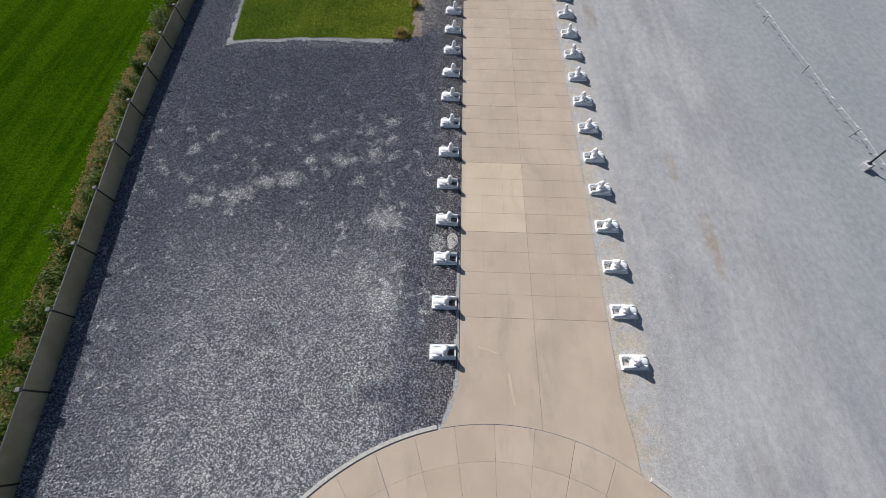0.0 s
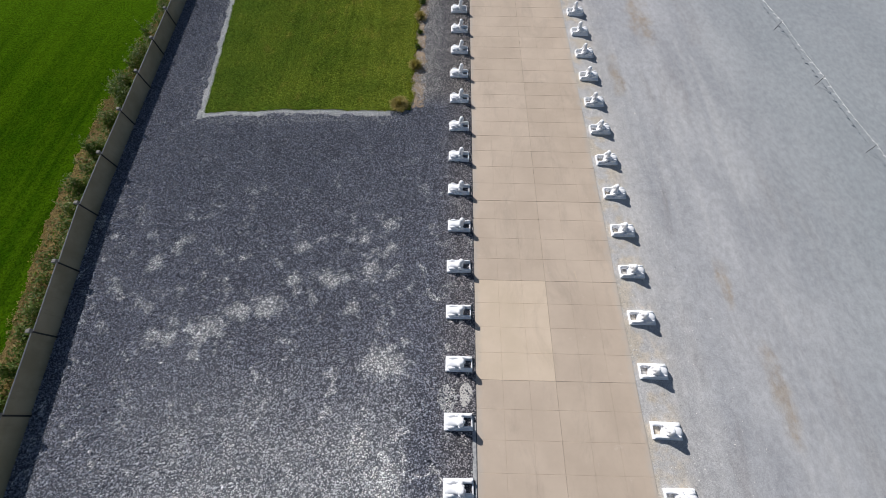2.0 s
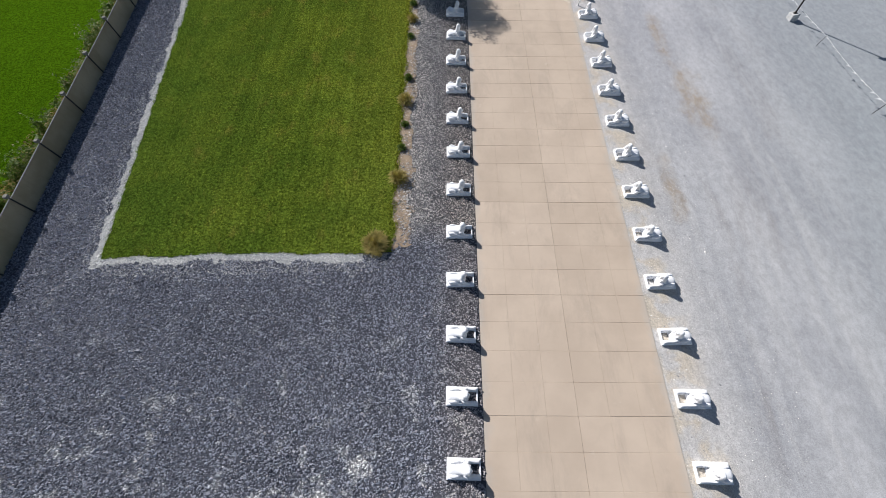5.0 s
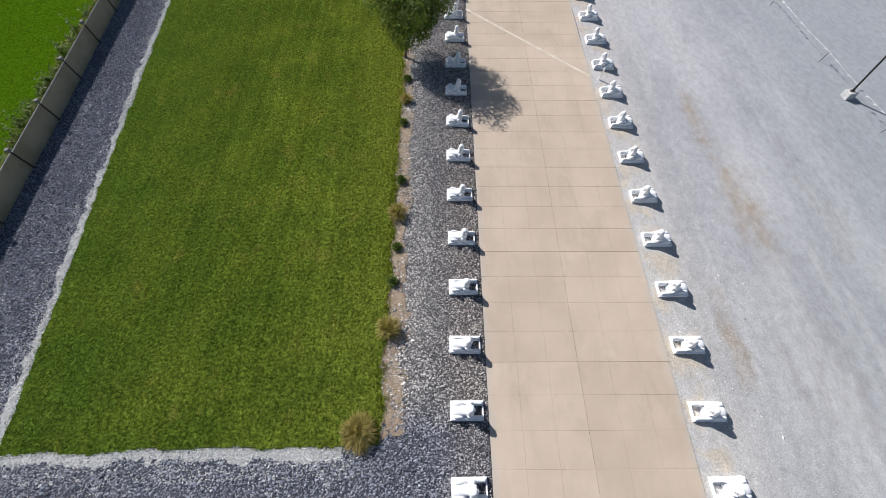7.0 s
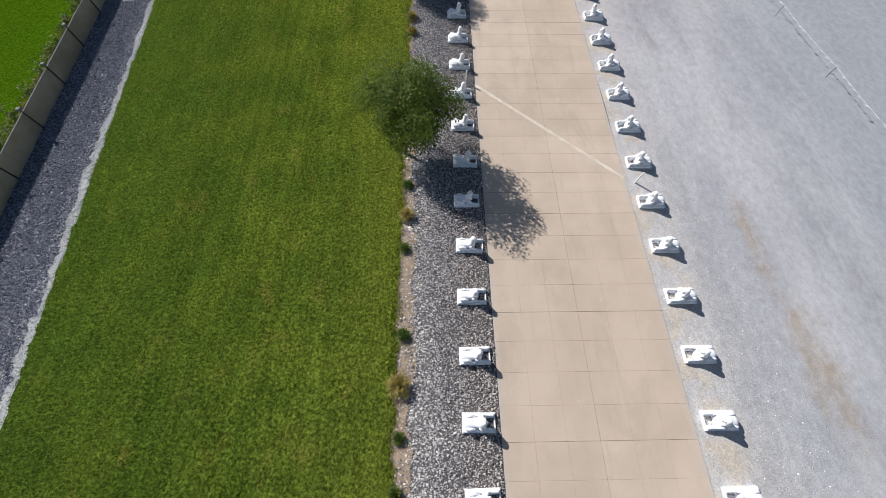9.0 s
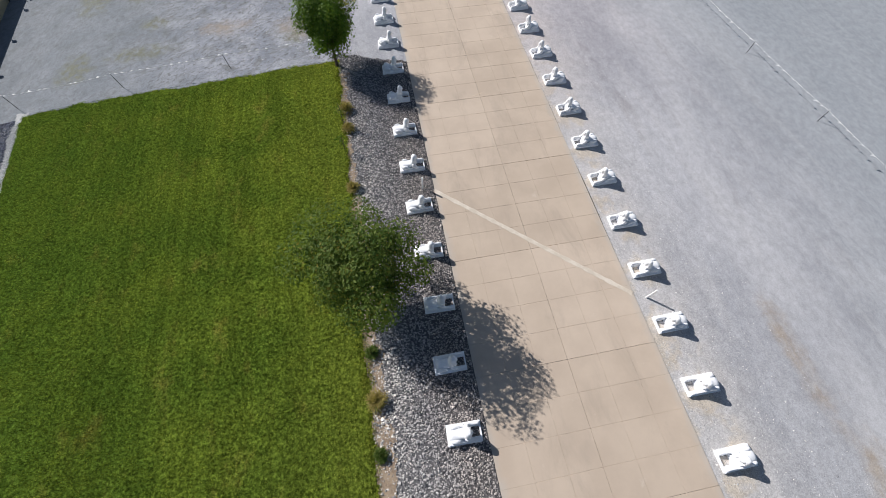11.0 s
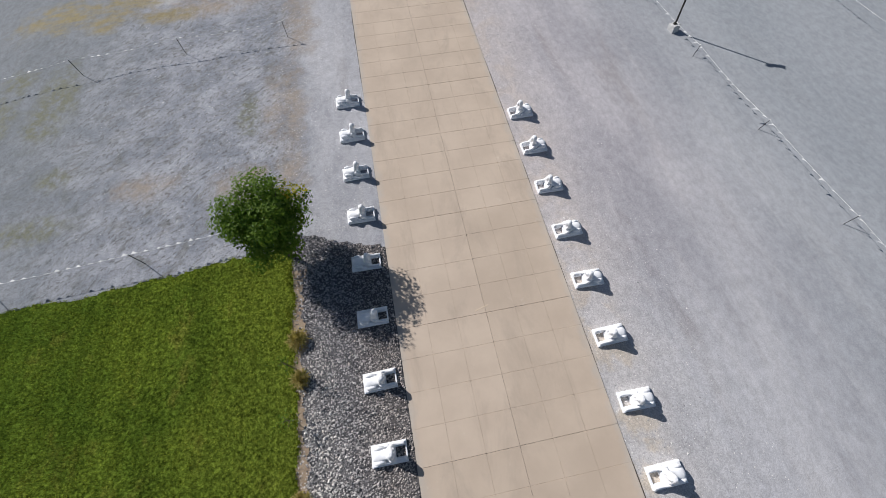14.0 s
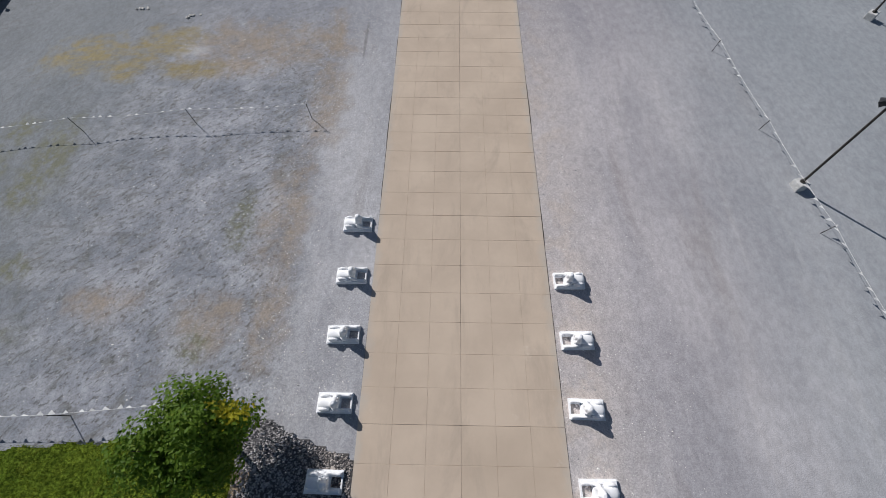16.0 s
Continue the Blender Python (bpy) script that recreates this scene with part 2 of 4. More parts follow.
def bed_material(name, island):
    """Dark trap-rock gravel with pale, dusty drifts."""
    m = Nodes(name, 0.88)
    drift = m.noise(0.33, 5, 0.66, distort=0.3)
    x, y = m.axis("X"), m.axis("Y")
    soft = m.math("MULTIPLY", m.math("SUBTRACT", m.noise(0.4, 4, 0.6), 0.5), 7.0)
    # pale front drift; its westward fade is partly lens falloff put into colour
    front = m.math("MULTIPLY", m.math("MULTIPLY", m.ramp(x, -18.5, -11.0, 0.15, 1.0), m.ramp(m.math("ADD", y, soft), 7.5, 0.5)), m.ramp(m.math("ADD", x, m.math("MULTIPLY", soft, 0.25)), -2.3, -4.0))
    front = m.math("MULTIPLY", front, m.ramp(m.noise(0.8, 5, 0.65), 0.34, 0.62, 0.34, 0.72))
    spots = m.ramp(m.noise(1.3, 5, 0.66, distort=0.5), 0.53, 0.64, 0.0, 0.9)
    spots = m.math("MULTIPLY", m.math("MULTIPLY", spots, m.ramp(drift, 0.40, 0.54)), m.ramp(y, 19.0, 9.0, 0.25, 1.0))
    fac = m.any([front, spots, *[m.blob(*b, 0.85, 2.4) for b in PALE_PATCHES]])
    # two darker blotches in the gravel near the forecourt
    dark_blots = m.any([m.blob(-3.0, -3.6, 1.9, 0.55, 0.4), m.blob(-1.7, -2.0, 0.6, 1.6, 0.4)])
    fac = m.math("MULTIPLY", fac, m.ramp(dark_blots, 0.0, 1.0, 1.0, 0.15))
    north = m.math("MULTIPLY", m.ramp(y, 21.5, 23.5), m.ramp(x, -9.0, -5.5))
    band = m.math("MULTIPLY", m.math("MULTIPLY", north, m.ramp(y, 56.0, 51.0, 0.25, 1.0)), m.ramp(m.math("ADD", x, m.math("MULTIPLY", soft, 0.12)), -1.7, -3.5, 0.20, 0.66))
    fac = m.any([fac, m.math("MULTIPLY", band, m.ramp(m.noise(0.9, 4, 0.62), 0.34, 0.62, 0.6, 1.1))])
    c = m.mix(fac, m.mix(north, (0.205, 0.218, 0.266), (0.255, 0.248, 0.262)), m.mix(north, (0.60, 0.605, 0.615), (0.62, 0.59, 0.56)))
    c = m.mix(m.math("MULTIPLY", m.ramp(x, -2.4, -0.6), 0.3), c, (0.29, 0.235, 0.185))
    if island:
        r = m.island()
        c = m.mix(1.0, c, m.mix(m.ramp(r, 0.0, 1.0), (0.36, 0.365, 0.38), (1.80, 1.77, 1.72)), "MULTIPLY")
        c = m.mix(m.ramp(r, 0.95, 0.99, 0, 0.45), c, (0.42, 0.35, 0.29))
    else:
        # sheet under the stones: the shade in their gaps is put into the colour
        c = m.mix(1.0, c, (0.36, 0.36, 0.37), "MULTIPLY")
    m.colour(c)
    return m.bump(m.noise(30, 3, 0.6), 0.5, 0.02).mat


def pale_edge_material(name="pale_margin_stone", a=(0.34, 0.345, 0.35), b=(0.70, 0.69, 0.67)):
    """Pale crushed stone, each chip of its own tone."""
    m = Nodes(name, 0.9)
    r = m.island()
    c = m.mix(m.ramp(r, 0.0, 1.0), a, b)
    m.colour(c)
    return m.bump(m.noise(35, 3, 0.6), 0.4, 0.015).mat


def soil_material():
    m = Nodes("bare_soil", 0.95)
    c = m.mix(m.ramp(m.noise(3.0, 5, 0.65), 0.35, 0.65), (0.19, 0.125, 0.08), (0.35, 0.26, 0.175))
    c = m.mix(m.ramp(m.cells(30), 0.1, 0.5, 0.0, 0.3), c, (0.44, 0.37, 0.29))
    m.colour(c)
    return m.bump(m.noise(18, 5, 0.7), 0.6, 0.03).mat


def lawn_material(name, a, b, dry, mown=0.0, island=False, even=0.0, falloff=False, stripes=0.0):
    m = Nodes(name, 0.75)
    c = m.mix(m.ramp(m.noise(0.35, 5, 0.6), 0.34, 0.68), a, b)
    c = m.mix(m.ramp(m.noise(0.9, 5, 0.68, stretch=(1.0, 0.55, 1.0)), 0.53, 0.74, 0, 0.6), c, dry)
    if mown:
        rows = m.noise(1.5, 1, 0.4, stretch=(1.0, 0.02, 0.0))
        c = m.mix(m.ramp(rows, 0.42, 0.58, 0, mown), c, (b[0] * 1.3, b[1] * 1.25, b[2] * 1.2))
        c = m.mix(m.ramp(m.noise(0.9, 2, 0.5, stretch=(1.0, 0.015, 0.0)), 0.52, 0.60, 0, 0.5), c, (a[0] * 0.75, a[1] * 0.75, a[2]))
        # apart from the mown rows, the field turns paler towards the north
        c = m.mix(m.ramp(m.math("ADD", m.axis("Y"), m.math("MULTIPLY", m.noise(0.1, 3, 0.6), 10.0)), 24.0, 44.0, 0, 0.85), c, (b[0] * 1.5, b[1] * 1.45, b[2] * 1.8))
    if stripes:
        c = m.mix(1.0, c, m.mix(m.ramp(m.noise(2.6, 2, 0.5, stretch=(1.0, 0.015, 0.0)), 0.4, 0.6), (1 - stripes,) * 3, (1 + stripes,) * 3), "MULTIPLY")
    if falloff:
        # Lens falloff put into the grass: darker west, lighter east; plus clumpy tone
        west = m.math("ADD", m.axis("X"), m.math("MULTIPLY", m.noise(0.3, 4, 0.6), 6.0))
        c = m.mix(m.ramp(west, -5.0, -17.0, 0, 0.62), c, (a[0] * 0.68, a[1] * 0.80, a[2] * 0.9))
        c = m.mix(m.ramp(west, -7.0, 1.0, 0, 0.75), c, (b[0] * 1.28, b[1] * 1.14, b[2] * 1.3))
        c = m.mix(1.0, c, m.mix(m.ramp(m.noise(8.5, 4, 0.75), 0.38, 0.60), (0.58, 0.60, 0.58), (1.30, 1.29, 1.30)), "MULTIPLY")
    if island:
        c = m.mix(1.0, c, m.mix(m.island(), (0.35 + even, 0.42 + even, 0.35 + even), (2.0 - even, 1.8 - even, 1.6 - even)), "MULTIPLY")
    else:
        c = m.mix(0.8, c, m.mix(m.ramp(m.noise(9, 4, 0.75), 0.36, 0.64), (0.4, 0.42, 0.4), (1.35, 1.3, 1.3)), "MULTIPLY")
    m.colour(c)
    m.bsdf.inputs["Specular IOR Level"].default_value = 0.0
    if island:
        thin, blend = m.add("ShaderNodeBsdfTranslucent"), m.add("ShaderNodeMixShader")
        m.link(m.mix(1.0, c, (1.5, 1.35, 0.9), "MULTIPLY"), thin.inputs["Color"])
        blend.inputs[0].default_value = 0.4
        m.link(m.bsdf.outputs[0], blend.inputs[1])
        m.link(thin.outputs[0], blend.inputs[2])
        m.link(blend.outputs[0], m.tree.nodes["Material Output"].inputs[0])
    return m.bump(m.math("ADD", m.noise(16, 4, 0.7), m.math("MULTIPLY", m.noise(5.0, 3, 0.6), 1.4)), 0.8, 0.06).mat


def concrete_material(name, a, b, dark):
    m = Nodes(name, 0.85)
    c = m.mix(m.ramp(m.noise(0.45, 5, 0.6), 0.32, 0.68), a, b)
    tint = m.piece()
    c = m.mix(1.0, c, m.mix(tint, (0.955, 0.95, 0.945), (1.035, 1.035, 1.04)), "MULTIPLY")
    c = m.mix(m.ramp(m.noise(0.7, 6, 0.7, stretch=(1.0, 0.35, 1.0), distort=0.5), 0.48, 0.72, 0, 0.7), c, dark)
    c = m.mix(m.ramp(m.noise(1.4, 5, 0.7), 0.62, 0.78, 0, 0.35), c, (0.72, 0.66, 0.58))
    c = m.mix(m.ramp(m.noise(38, 2, 0.6), 0.6, 0.8, 0, 0.25), c, dark)
    off = m.math("ABSOLUTE", m.math("SUBTRACT", m.axis("X"), DRIVE / 2))
    dust = m.ramp(m.math("ADD", off, m.math("MULTIPLY", m.math("SUBTRACT", m.noise(1.1, 5, 0.7), 0.5), 0.9)), DRIVE / 2 - 0.35, DRIVE / 2 + 0.1, 0, 0.6)
    dust = m.math("MULTIPLY", dust, m.ramp(m.axis("Y"), -2.5, 0.5))
    c = m.mix(dust, c, (0.47, 0.44, 0.40))
    m.colour(c)
    return m.bump(m.noise(60, 4, 0.6), 0.12, 0.01).mat


def plain(name, a, b, rough=0.7, metal=0.0, scale=6.0, bump=0.2, grain=40.0):
    m = Nodes(name, rough, metal)
    c = m.mix(m.ramp(m.noise(scale, 5, 0.65), 0.35, 0.68), a, b)
    m.colour(c)
    return m.bump(m.noise(grain, 4, 0.65), bump, 0.01).mat


def plaster_material():
    m = Nodes("white_painted_plaster", 0.6)
    where = m.add("ShaderNodeTexCoord").outputs["Object"]
    c = m.mix(m.ramp(m.noise(5, 5, 0.65, where), 0.4, 0.72), (0.87, 0.88, 0.905), (0.80, 0.805, 0.825))
    c = m.mix(m.ramp(m.noise(14, 5, 0.7, where), 0.64, 0.78, 0, 0.35), c, (0.55, 0.54, 0.52))
    m.colour(c)
    return m.bump(m.noise(45, 4, 0.6, where), 0.15, 0.008).mat


def leaf_material(name, a, b, c3, share=0.08):
    m = Nodes(name, 0.5)
    r = m.island()
    c = m.mix(r, a, b)
    c = m.mix(m.ramp(r, 1.0 - share, 1.0, 0, 0.9), c, c3)
    c = m.mix(m.ramp(m.noise(1.6, 3, 0.6), 0.4, 0.65, 0, 0.45), c, b)
    m.colour(c)
    m.bsdf.inputs["Specular IOR Level"].default_value = 0.12
    thin, blend = m.add("ShaderNodeBsdfTranslucent"), m.add("ShaderNodeMixShader")
    m.link(m.mix(1.0, c, (1.25, 1.3, 0.8), "MULTIPLY"), thin.inputs["Color"])
    blend.inputs[0].default_value = 0.35
    m.link(m.bsdf.outputs[0], blend.inputs[1])
    m.link(thin.outputs[0], blend.inputs[2])
    m.link(blend.outputs[0], m.tree.nodes["Material Output"].inputs[0])
    return m.mat


def fabric_material():
    m = Nodes("tan_screen_panel", 0.8)
    c = m.mix(m.ramp(m.noise(0.5, 4, 0.6), 0.35, 0.65), (0.30, 0.255, 0.165), (0.40, 0.34, 0.235))
    c = m.mix(m.ramp(m.noise(6, 5, 0.7, stretch=(1, 1, 0.15)), 0.55, 0.75, 0, 0.35), c, (0.2, 0.18, 0.12))
    m.colour(c)
    return m.bump(m.noise(2.5, 2, 0.5), 0.3, 0.05).mat


M_LIME = limestone_material()
M_BED = bed_material("shaded_gravel_base", False)
M_STONE = bed_material("dark_gravel_stones", True)
M_PALE = pale_edge_material()
M_LOOSE = pale_edge_material("lot_chips", (0.26, 0.26, 0.27), (0.76, 0.74, 0.71))
M_MARGIN = plain("pale_margin_dust", (0.33, 0.335, 0.34), (0.50, 0.50, 0.49), 0.92, scale=9.0, bump=0.5, grain=30.0)
M_SOIL = soil_material()
M_EDGE = plain("dark_edge_strip", (0.055, 0.047, 0.04), (0.14, 0.115, 0.09), 0.95, scale=3.0, bump=0.5)
M_LAWN = lawn_material("mown_lawn", (0.085, 0.138, 0.018), (0.132, 0.186, 0.024), (0.22, 0.205, 0.045), falloff=True, stripes=0.1)
M_BLADE = lawn_material("lawn_blades", (0.098, 0.157, 0.030), (0.156, 0.216, 0.039), (0.275, 0.238, 0.075), island=True, even=0.0, falloff=True, stripes=0.1)
M_FIELD = lawn_material("field_grass", (0.026, 0.074, 0.002), (0.043, 0.096, 0.003), (0.05, 0.092, 0.004), mown=0.5)
M_FIELD_BLADE = lawn_material("field_blades", (0.028, 0.078, 0.002), (0.046, 0.10, 0.003), (0.053, 0.098, 0.004), mown=0.5, island=True, even=0.72)
M_VERGE = lawn_material("dry_verge_grass", (0.13, 0.095, 0.04), (0.22, 0.165, 0.07), (0.075, 0.10, 0.022))
M_CONC = concrete_material("tan_concrete", (0.505, 0.410, 0.325), (0.570, 0.467, 0.372), (0.428, 0.350, 0.282))
M_CONC_NEW = concrete_material("pale_tan_concrete", (0.60, 0.49, 0.37), (0.66, 0.54, 0.42), (0.52, 0.42, 0.32))
M_PATCH = plain("pale_mortar", (0.58, 0.505, 0.415), (0.70, 0.625, 0.535), 0.85, scale=2.0)
M_KERB = plain("pale_kerb_concrete", (0.50, 0.48, 0.45), (0.62, 0.60, 0.56), 0.85)
M_BASE = plain("pale_cast_concrete", (0.58, 0.58, 0.58), (0.42, 0.42, 0.42), 0.8)
M_PLASTER = plaster_material()
M_FABRIC = fabric_material()
M_POST = plain("dark_steel", (0.035, 0.033, 0.032), (0.06, 0.055, 0.05), 0.65, 0.1)
M_CAP = plain("galvanised_steel", (0.30, 0.30, 0.30), (0.42, 0.42, 0.42), 0.45, 0.8)
M_KNOB = plain("dull_grey_cap", (0.16, 0.155, 0.14), (0.25, 0.24, 0.22), 0.8)
M_BLACK = plain("black_lamp_housing", (0.03, 0.032, 0.035), (0.055, 0.055, 0.06), 0.45, 0.3)
M_LENS = plain("lamp_glass", (0.42, 0.44, 0.45), (0.5, 0.52, 0.53), 0.15)
M_WHITE = plain("white_plastic", (0.80, 0.80, 0.80), (0.72, 0.72, 0.72), 0.45)
M_PENNANT = plain("white_vinyl", (0.82, 0.82, 0.82), (0.74, 0.75, 0.76), 0.5)
glow = M_PENNANT.node_tree
thin = glow.nodes.new("ShaderNodeBsdfTranslucent")
thin.inputs["Color"].default_value = (0.85, 0.85, 0.85, 1)
blend = glow.nodes.new("ShaderNodeMixShader")
blend.inputs[0].default_value = 0.45
glow.links.new(glow.nodes["Principled BSDF"].outputs[0], blend.inputs[1])
glow.links.new(thin.outputs[0], blend.inputs[2])
glow.links.new(blend.outputs[0], glow.nodes["Material Output"].inputs[0])
M_BARK = plain("grey_brown_bark", (0.10, 0.075, 0.055), (0.17, 0.13, 0.10), 0.9, scale=12)
M_LEAF_A = leaf_material("olive_leaves", (0.045, 0.092, 0.018), (0.145, 0.195, 0.040), (0.22, 0.18, 0.035), 0.11)
M_LEAF_B = leaf_material("green_leaves", (0.05, 0.112, 0.014), (0.135, 0.215, 0.028), (0.16, 0.20, 0.03), 0.06)
M_LEAF_Y = leaf_material("yellowing_leaves", (0.26, 0.25, 0.02), (0.42, 0.38, 0.03), (0.14, 0.18, 0.03), 0.2)
M_STRAW = leaf_material("straw_grass", (0.25, 0.20, 0.065), (0.46, 0.37, 0.14), (0.14, 0.17, 0.04), 0.3)
M_WEED = leaf_material("weed_leaves", (0.05, 0.095, 0.020), (0.13, 0.185, 0.042), (0.34, 0.28, 0.15), 0.15)
M_SCRUB = leaf_material("dry_scrub", (0.19, 0.145, 0.06), (0.33, 0.25, 0.11), (0.15, 0.17, 0.04), 0.3)


# ---- mesh helpers ----
def part(name, bm, material, parent=None, label=""):
    """Links a bmesh as one mesh object, under a thing or a part."""
    me = bpy.data.meshes.new(name)
    bm.to_mesh(me)
    bm.free()
    me.materials.append(material)
    ob = new(name, me)
    ob.parent = parent
    if label:
        ob["label"] = label
    return ob


def from_arrays(name, verts, faces, material, smooth=False):
    """One mesh object from numpy arrays of places and of equal-sided faces."""
    me = bpy.data.meshes.new(name)
    n, k = faces.shape
    me.vertices.add(len(verts))
    me.vertices.foreach_set("co", np.ascontiguousarray(verts, dtype=np.float32).ravel())
    me.loops.add(n * k)
    me.loops.foreach_set("vertex_index", np.ascontiguousarray(faces, dtype=np.int32).ravel())
    me.polygons.add(n)
    me.polygons.foreach_set("loop_start", np.arange(0, n * k, k, dtype=np.int32))
    me.polygons.foreach_set("use_smooth", np.full(n, smooth))
    me.update(calc_edges=True)
    me.materials.append(material)
    return new(name, me)


def box(bm, x0, y0, z0, x1, y1, z1, bevel=0.0, m=None):
    made = bmesh.ops.create_cube(bm, size=1.0, matrix=Matrix.Translation(((x0 + x1) / 2, (y0 + y1) / 2, (z0 + z1) / 2)) @ Matrix.Diagonal((x1 - x0, y1 - y0, z1 - z0, 1)))
    verts = made["verts"]
    if m is not None:
        bmesh.ops.transform(bm, matrix=m, verts=verts)
    if bevel:
        edges = list({e for v in verts for e in v.link_edges})
        bmesh.ops.bevel(bm, geom=edges, offset=bevel, segments=2, affect="EDGES", profile=0.6)


def tube(bm, a, b, r0, r1, sides=8):
    """A tapered round bar from a to b."""
    a, b = Vector(a), Vector(b)
    way = b - a
    m = Matrix.Translation((a + b) / 2) @ way.to_track_quat("Z", "Y").to_matrix().to_4x4()
    bmesh.ops.create_cone(bm, cap_ends=True, segments=sides, radius1=r0, radius2=r1, depth=way.length, matrix=m)


def loft(bm, rings, closed=True):
    """A skin over rings of equally many places."""
    rows = [[bm.verts.new(p) for p in ring] for ring in rings]
    n = len(rows[0])
    for a, b in zip(rows, rows[1:]):
        for i in range(n):
            f = bm.faces.new((a[i], a[(i + 1) % n], b[(i + 1) % n], b[i]))
            f.smooth = True
    if closed:
        bm.faces.new(list(reversed(rows[0])))
        bm.faces.new(rows[-1])


def oval(x, y, z, ry, rz, n=14, power=2.4, low=None):
    """A squarish oval ring across the x axis; low: flattened below that height."""
    out = []
    for i in range(n):
        a = 2 * math.pi * i / n
        c, s = math.cos(a), math.sin(a)
        py = y + ry * math.copysign(abs(c) ** (2 / power), c)
        pz = z + rz * math.copysign(abs(s) ** (2 / power), s)
        out.append((x, py, max(pz, low) if low is not None else pz))
    return out


LATTICE = np.random.default_rng(99).uniform(-1, 1, (256, 256))


def value_noise(x, y):
    ix, iy = np.floor(x).astype(int), np.floor(y).astype(int)
    fx, fy = x - ix, y - iy
    fx, fy = fx * fx * (3 - 2 * fx), fy * fy * (3 - 2 * fy)
    a, b = LATTICE[iy % 256, ix % 256], LATTICE[iy % 256, (ix + 1) % 256]
    c, d = LATTICE[(iy + 1) % 256, ix % 256], LATTICE[(iy + 1) % 256, (ix + 1) % 256]
    return a + (b - a) * fx + (c - a) * fy + (a - b - c + d) * fx * fy


def poly_noise(x, y, scale, seed=0.0):
    """Smooth unevenness in about -1..1 for arrays of places."""
    x, y = np.asarray(x, float) * scale + 17.3 * seed, np.asarray(y, float) * scale - 9.1 * seed
    return 1.1 * (value_noise(x, y) + 0.5 * value_noise(2.1 * x + 5.2, 2.1 * y) + 0.25 * value_noise(4.3 * x, 4.3 * y + 8.8)) / 1.4


def in_lawn(x, y, grow=0.0):
    wob = 0.13 * poly_noise(x, y, 1.1, 2.0) + 0.07 * poly_noise(x, y, 4.3, 1.0)
    return (x < LAWN_EAST + grow + wob) & (x > lawn_west(y) - grow + 0.6 * wob) & (y > lawn_south(x) - grow + 0.6 * wob) & (y < lawn_north(x) + grow + wob)


def in_plaza(x, y, grow=0.0):
    return (x - PLAZA[0]) ** 2 + (y - PLAZA[1]) ** 2 < (PLAZA[2] + grow) ** 2


def flare_west(y):
    return -0.7 * np.clip((-2.6 - y) / 2.4, 0, 1) ** 2


def in_bed(x, y):
    """Dark gravel: the front yard, the band along the drive, the band along the fence."""
    wob = 0.25 * poly_noise(x, y, 0.9, 5.0)
    west = (x > fence_x(y) - 0.05) & (x < flare_west(y) - 0.03) & (y > -26)
    north = np.where(x > -4.4, 57.8 - 0.35 * (x + 1.5), lawn_north(x) - 0.1) + np.where(x > -4.4, wob, 0.0)
    return west & (y < north) & ~in_lawn(x, y) & ~in_plaza(x, y, 0.2)


def in_margin(x, y):
    """Pale stone round the lawn's south and west edges, and where the drive begins."""
    wob = 0.20 * poly_noise(x, y, 2.1, 4.0)
    ring = in_lawn(x, y, 0.42 + wob) & ~in_lawn(x, y, 0.0) & (x < -5.3 - wob) & ((y < lawn_south(x) + 0.3) | (x < lawn_west(y) + 0.3))
    shoulder = (x > flare_west(y) - 0.2 - 0.6 * wob) & (x < flare_west(y) - 0.03) & (y < 3.2 + 2 * wob) & (y > -5.0)
    return (ring | shoulder) & ~in_plaza(x, y, 0.2)


def sheet(name, mask, step, x0, x1, y0, y1, z, material, relief=0.0, skew=None):
    """A ground sheet of small squares wherever mask(x, y) holds, a little uneven."""
    xs, ys = np.arange(x0, x1 + step / 2, step), np.arange(y0, y1 + step / 2, step)
    gx, gy = np.meshgrid(xs, ys)
    if skew is not None:
        gx = gx + skew(gy)
    keep = mask((gx[:-1, :-1] + gx[1:, 1:]) / 2, (gy[:-1, :-1] + gy[1:, 1:]) / 2)
    if skew is not None:
        keep = np.ones_like(keep)
    ids = np.arange(gx.size).reshape(gx.shape)
    faces = np.stack([ids[:-1, :-1][keep], ids[:-1, 1:][keep], ids[1:, 1:][keep], ids[1:, :-1][keep]], 1)
    zz = z + terrain(gx) + relief * (0.6 * poly_noise(gx, gy, 0.7) + 0.4 * poly_noise(gx, gy, 3.1, 1.0))
    used, inverse = np.unique(faces, return_inverse=True)
    verts = np.stack([gx.ravel(), gy.ravel(), zz.ravel()], 1)[used]
    return from_arrays(name, verts, inverse.reshape(-1, 4), material, True)


RNG = np.random.default_rng(7)


def scatter(mask, per_m2, x0, x1, y0, y1):
    n = int(per_m2 * (x1 - x0) * (y1 - y0))
    x, y = RNG.uniform(x0, x1, n), RNG.uniform(y0, y1, n)
    keep = mask(x, y)
    return x[keep], y[keep]


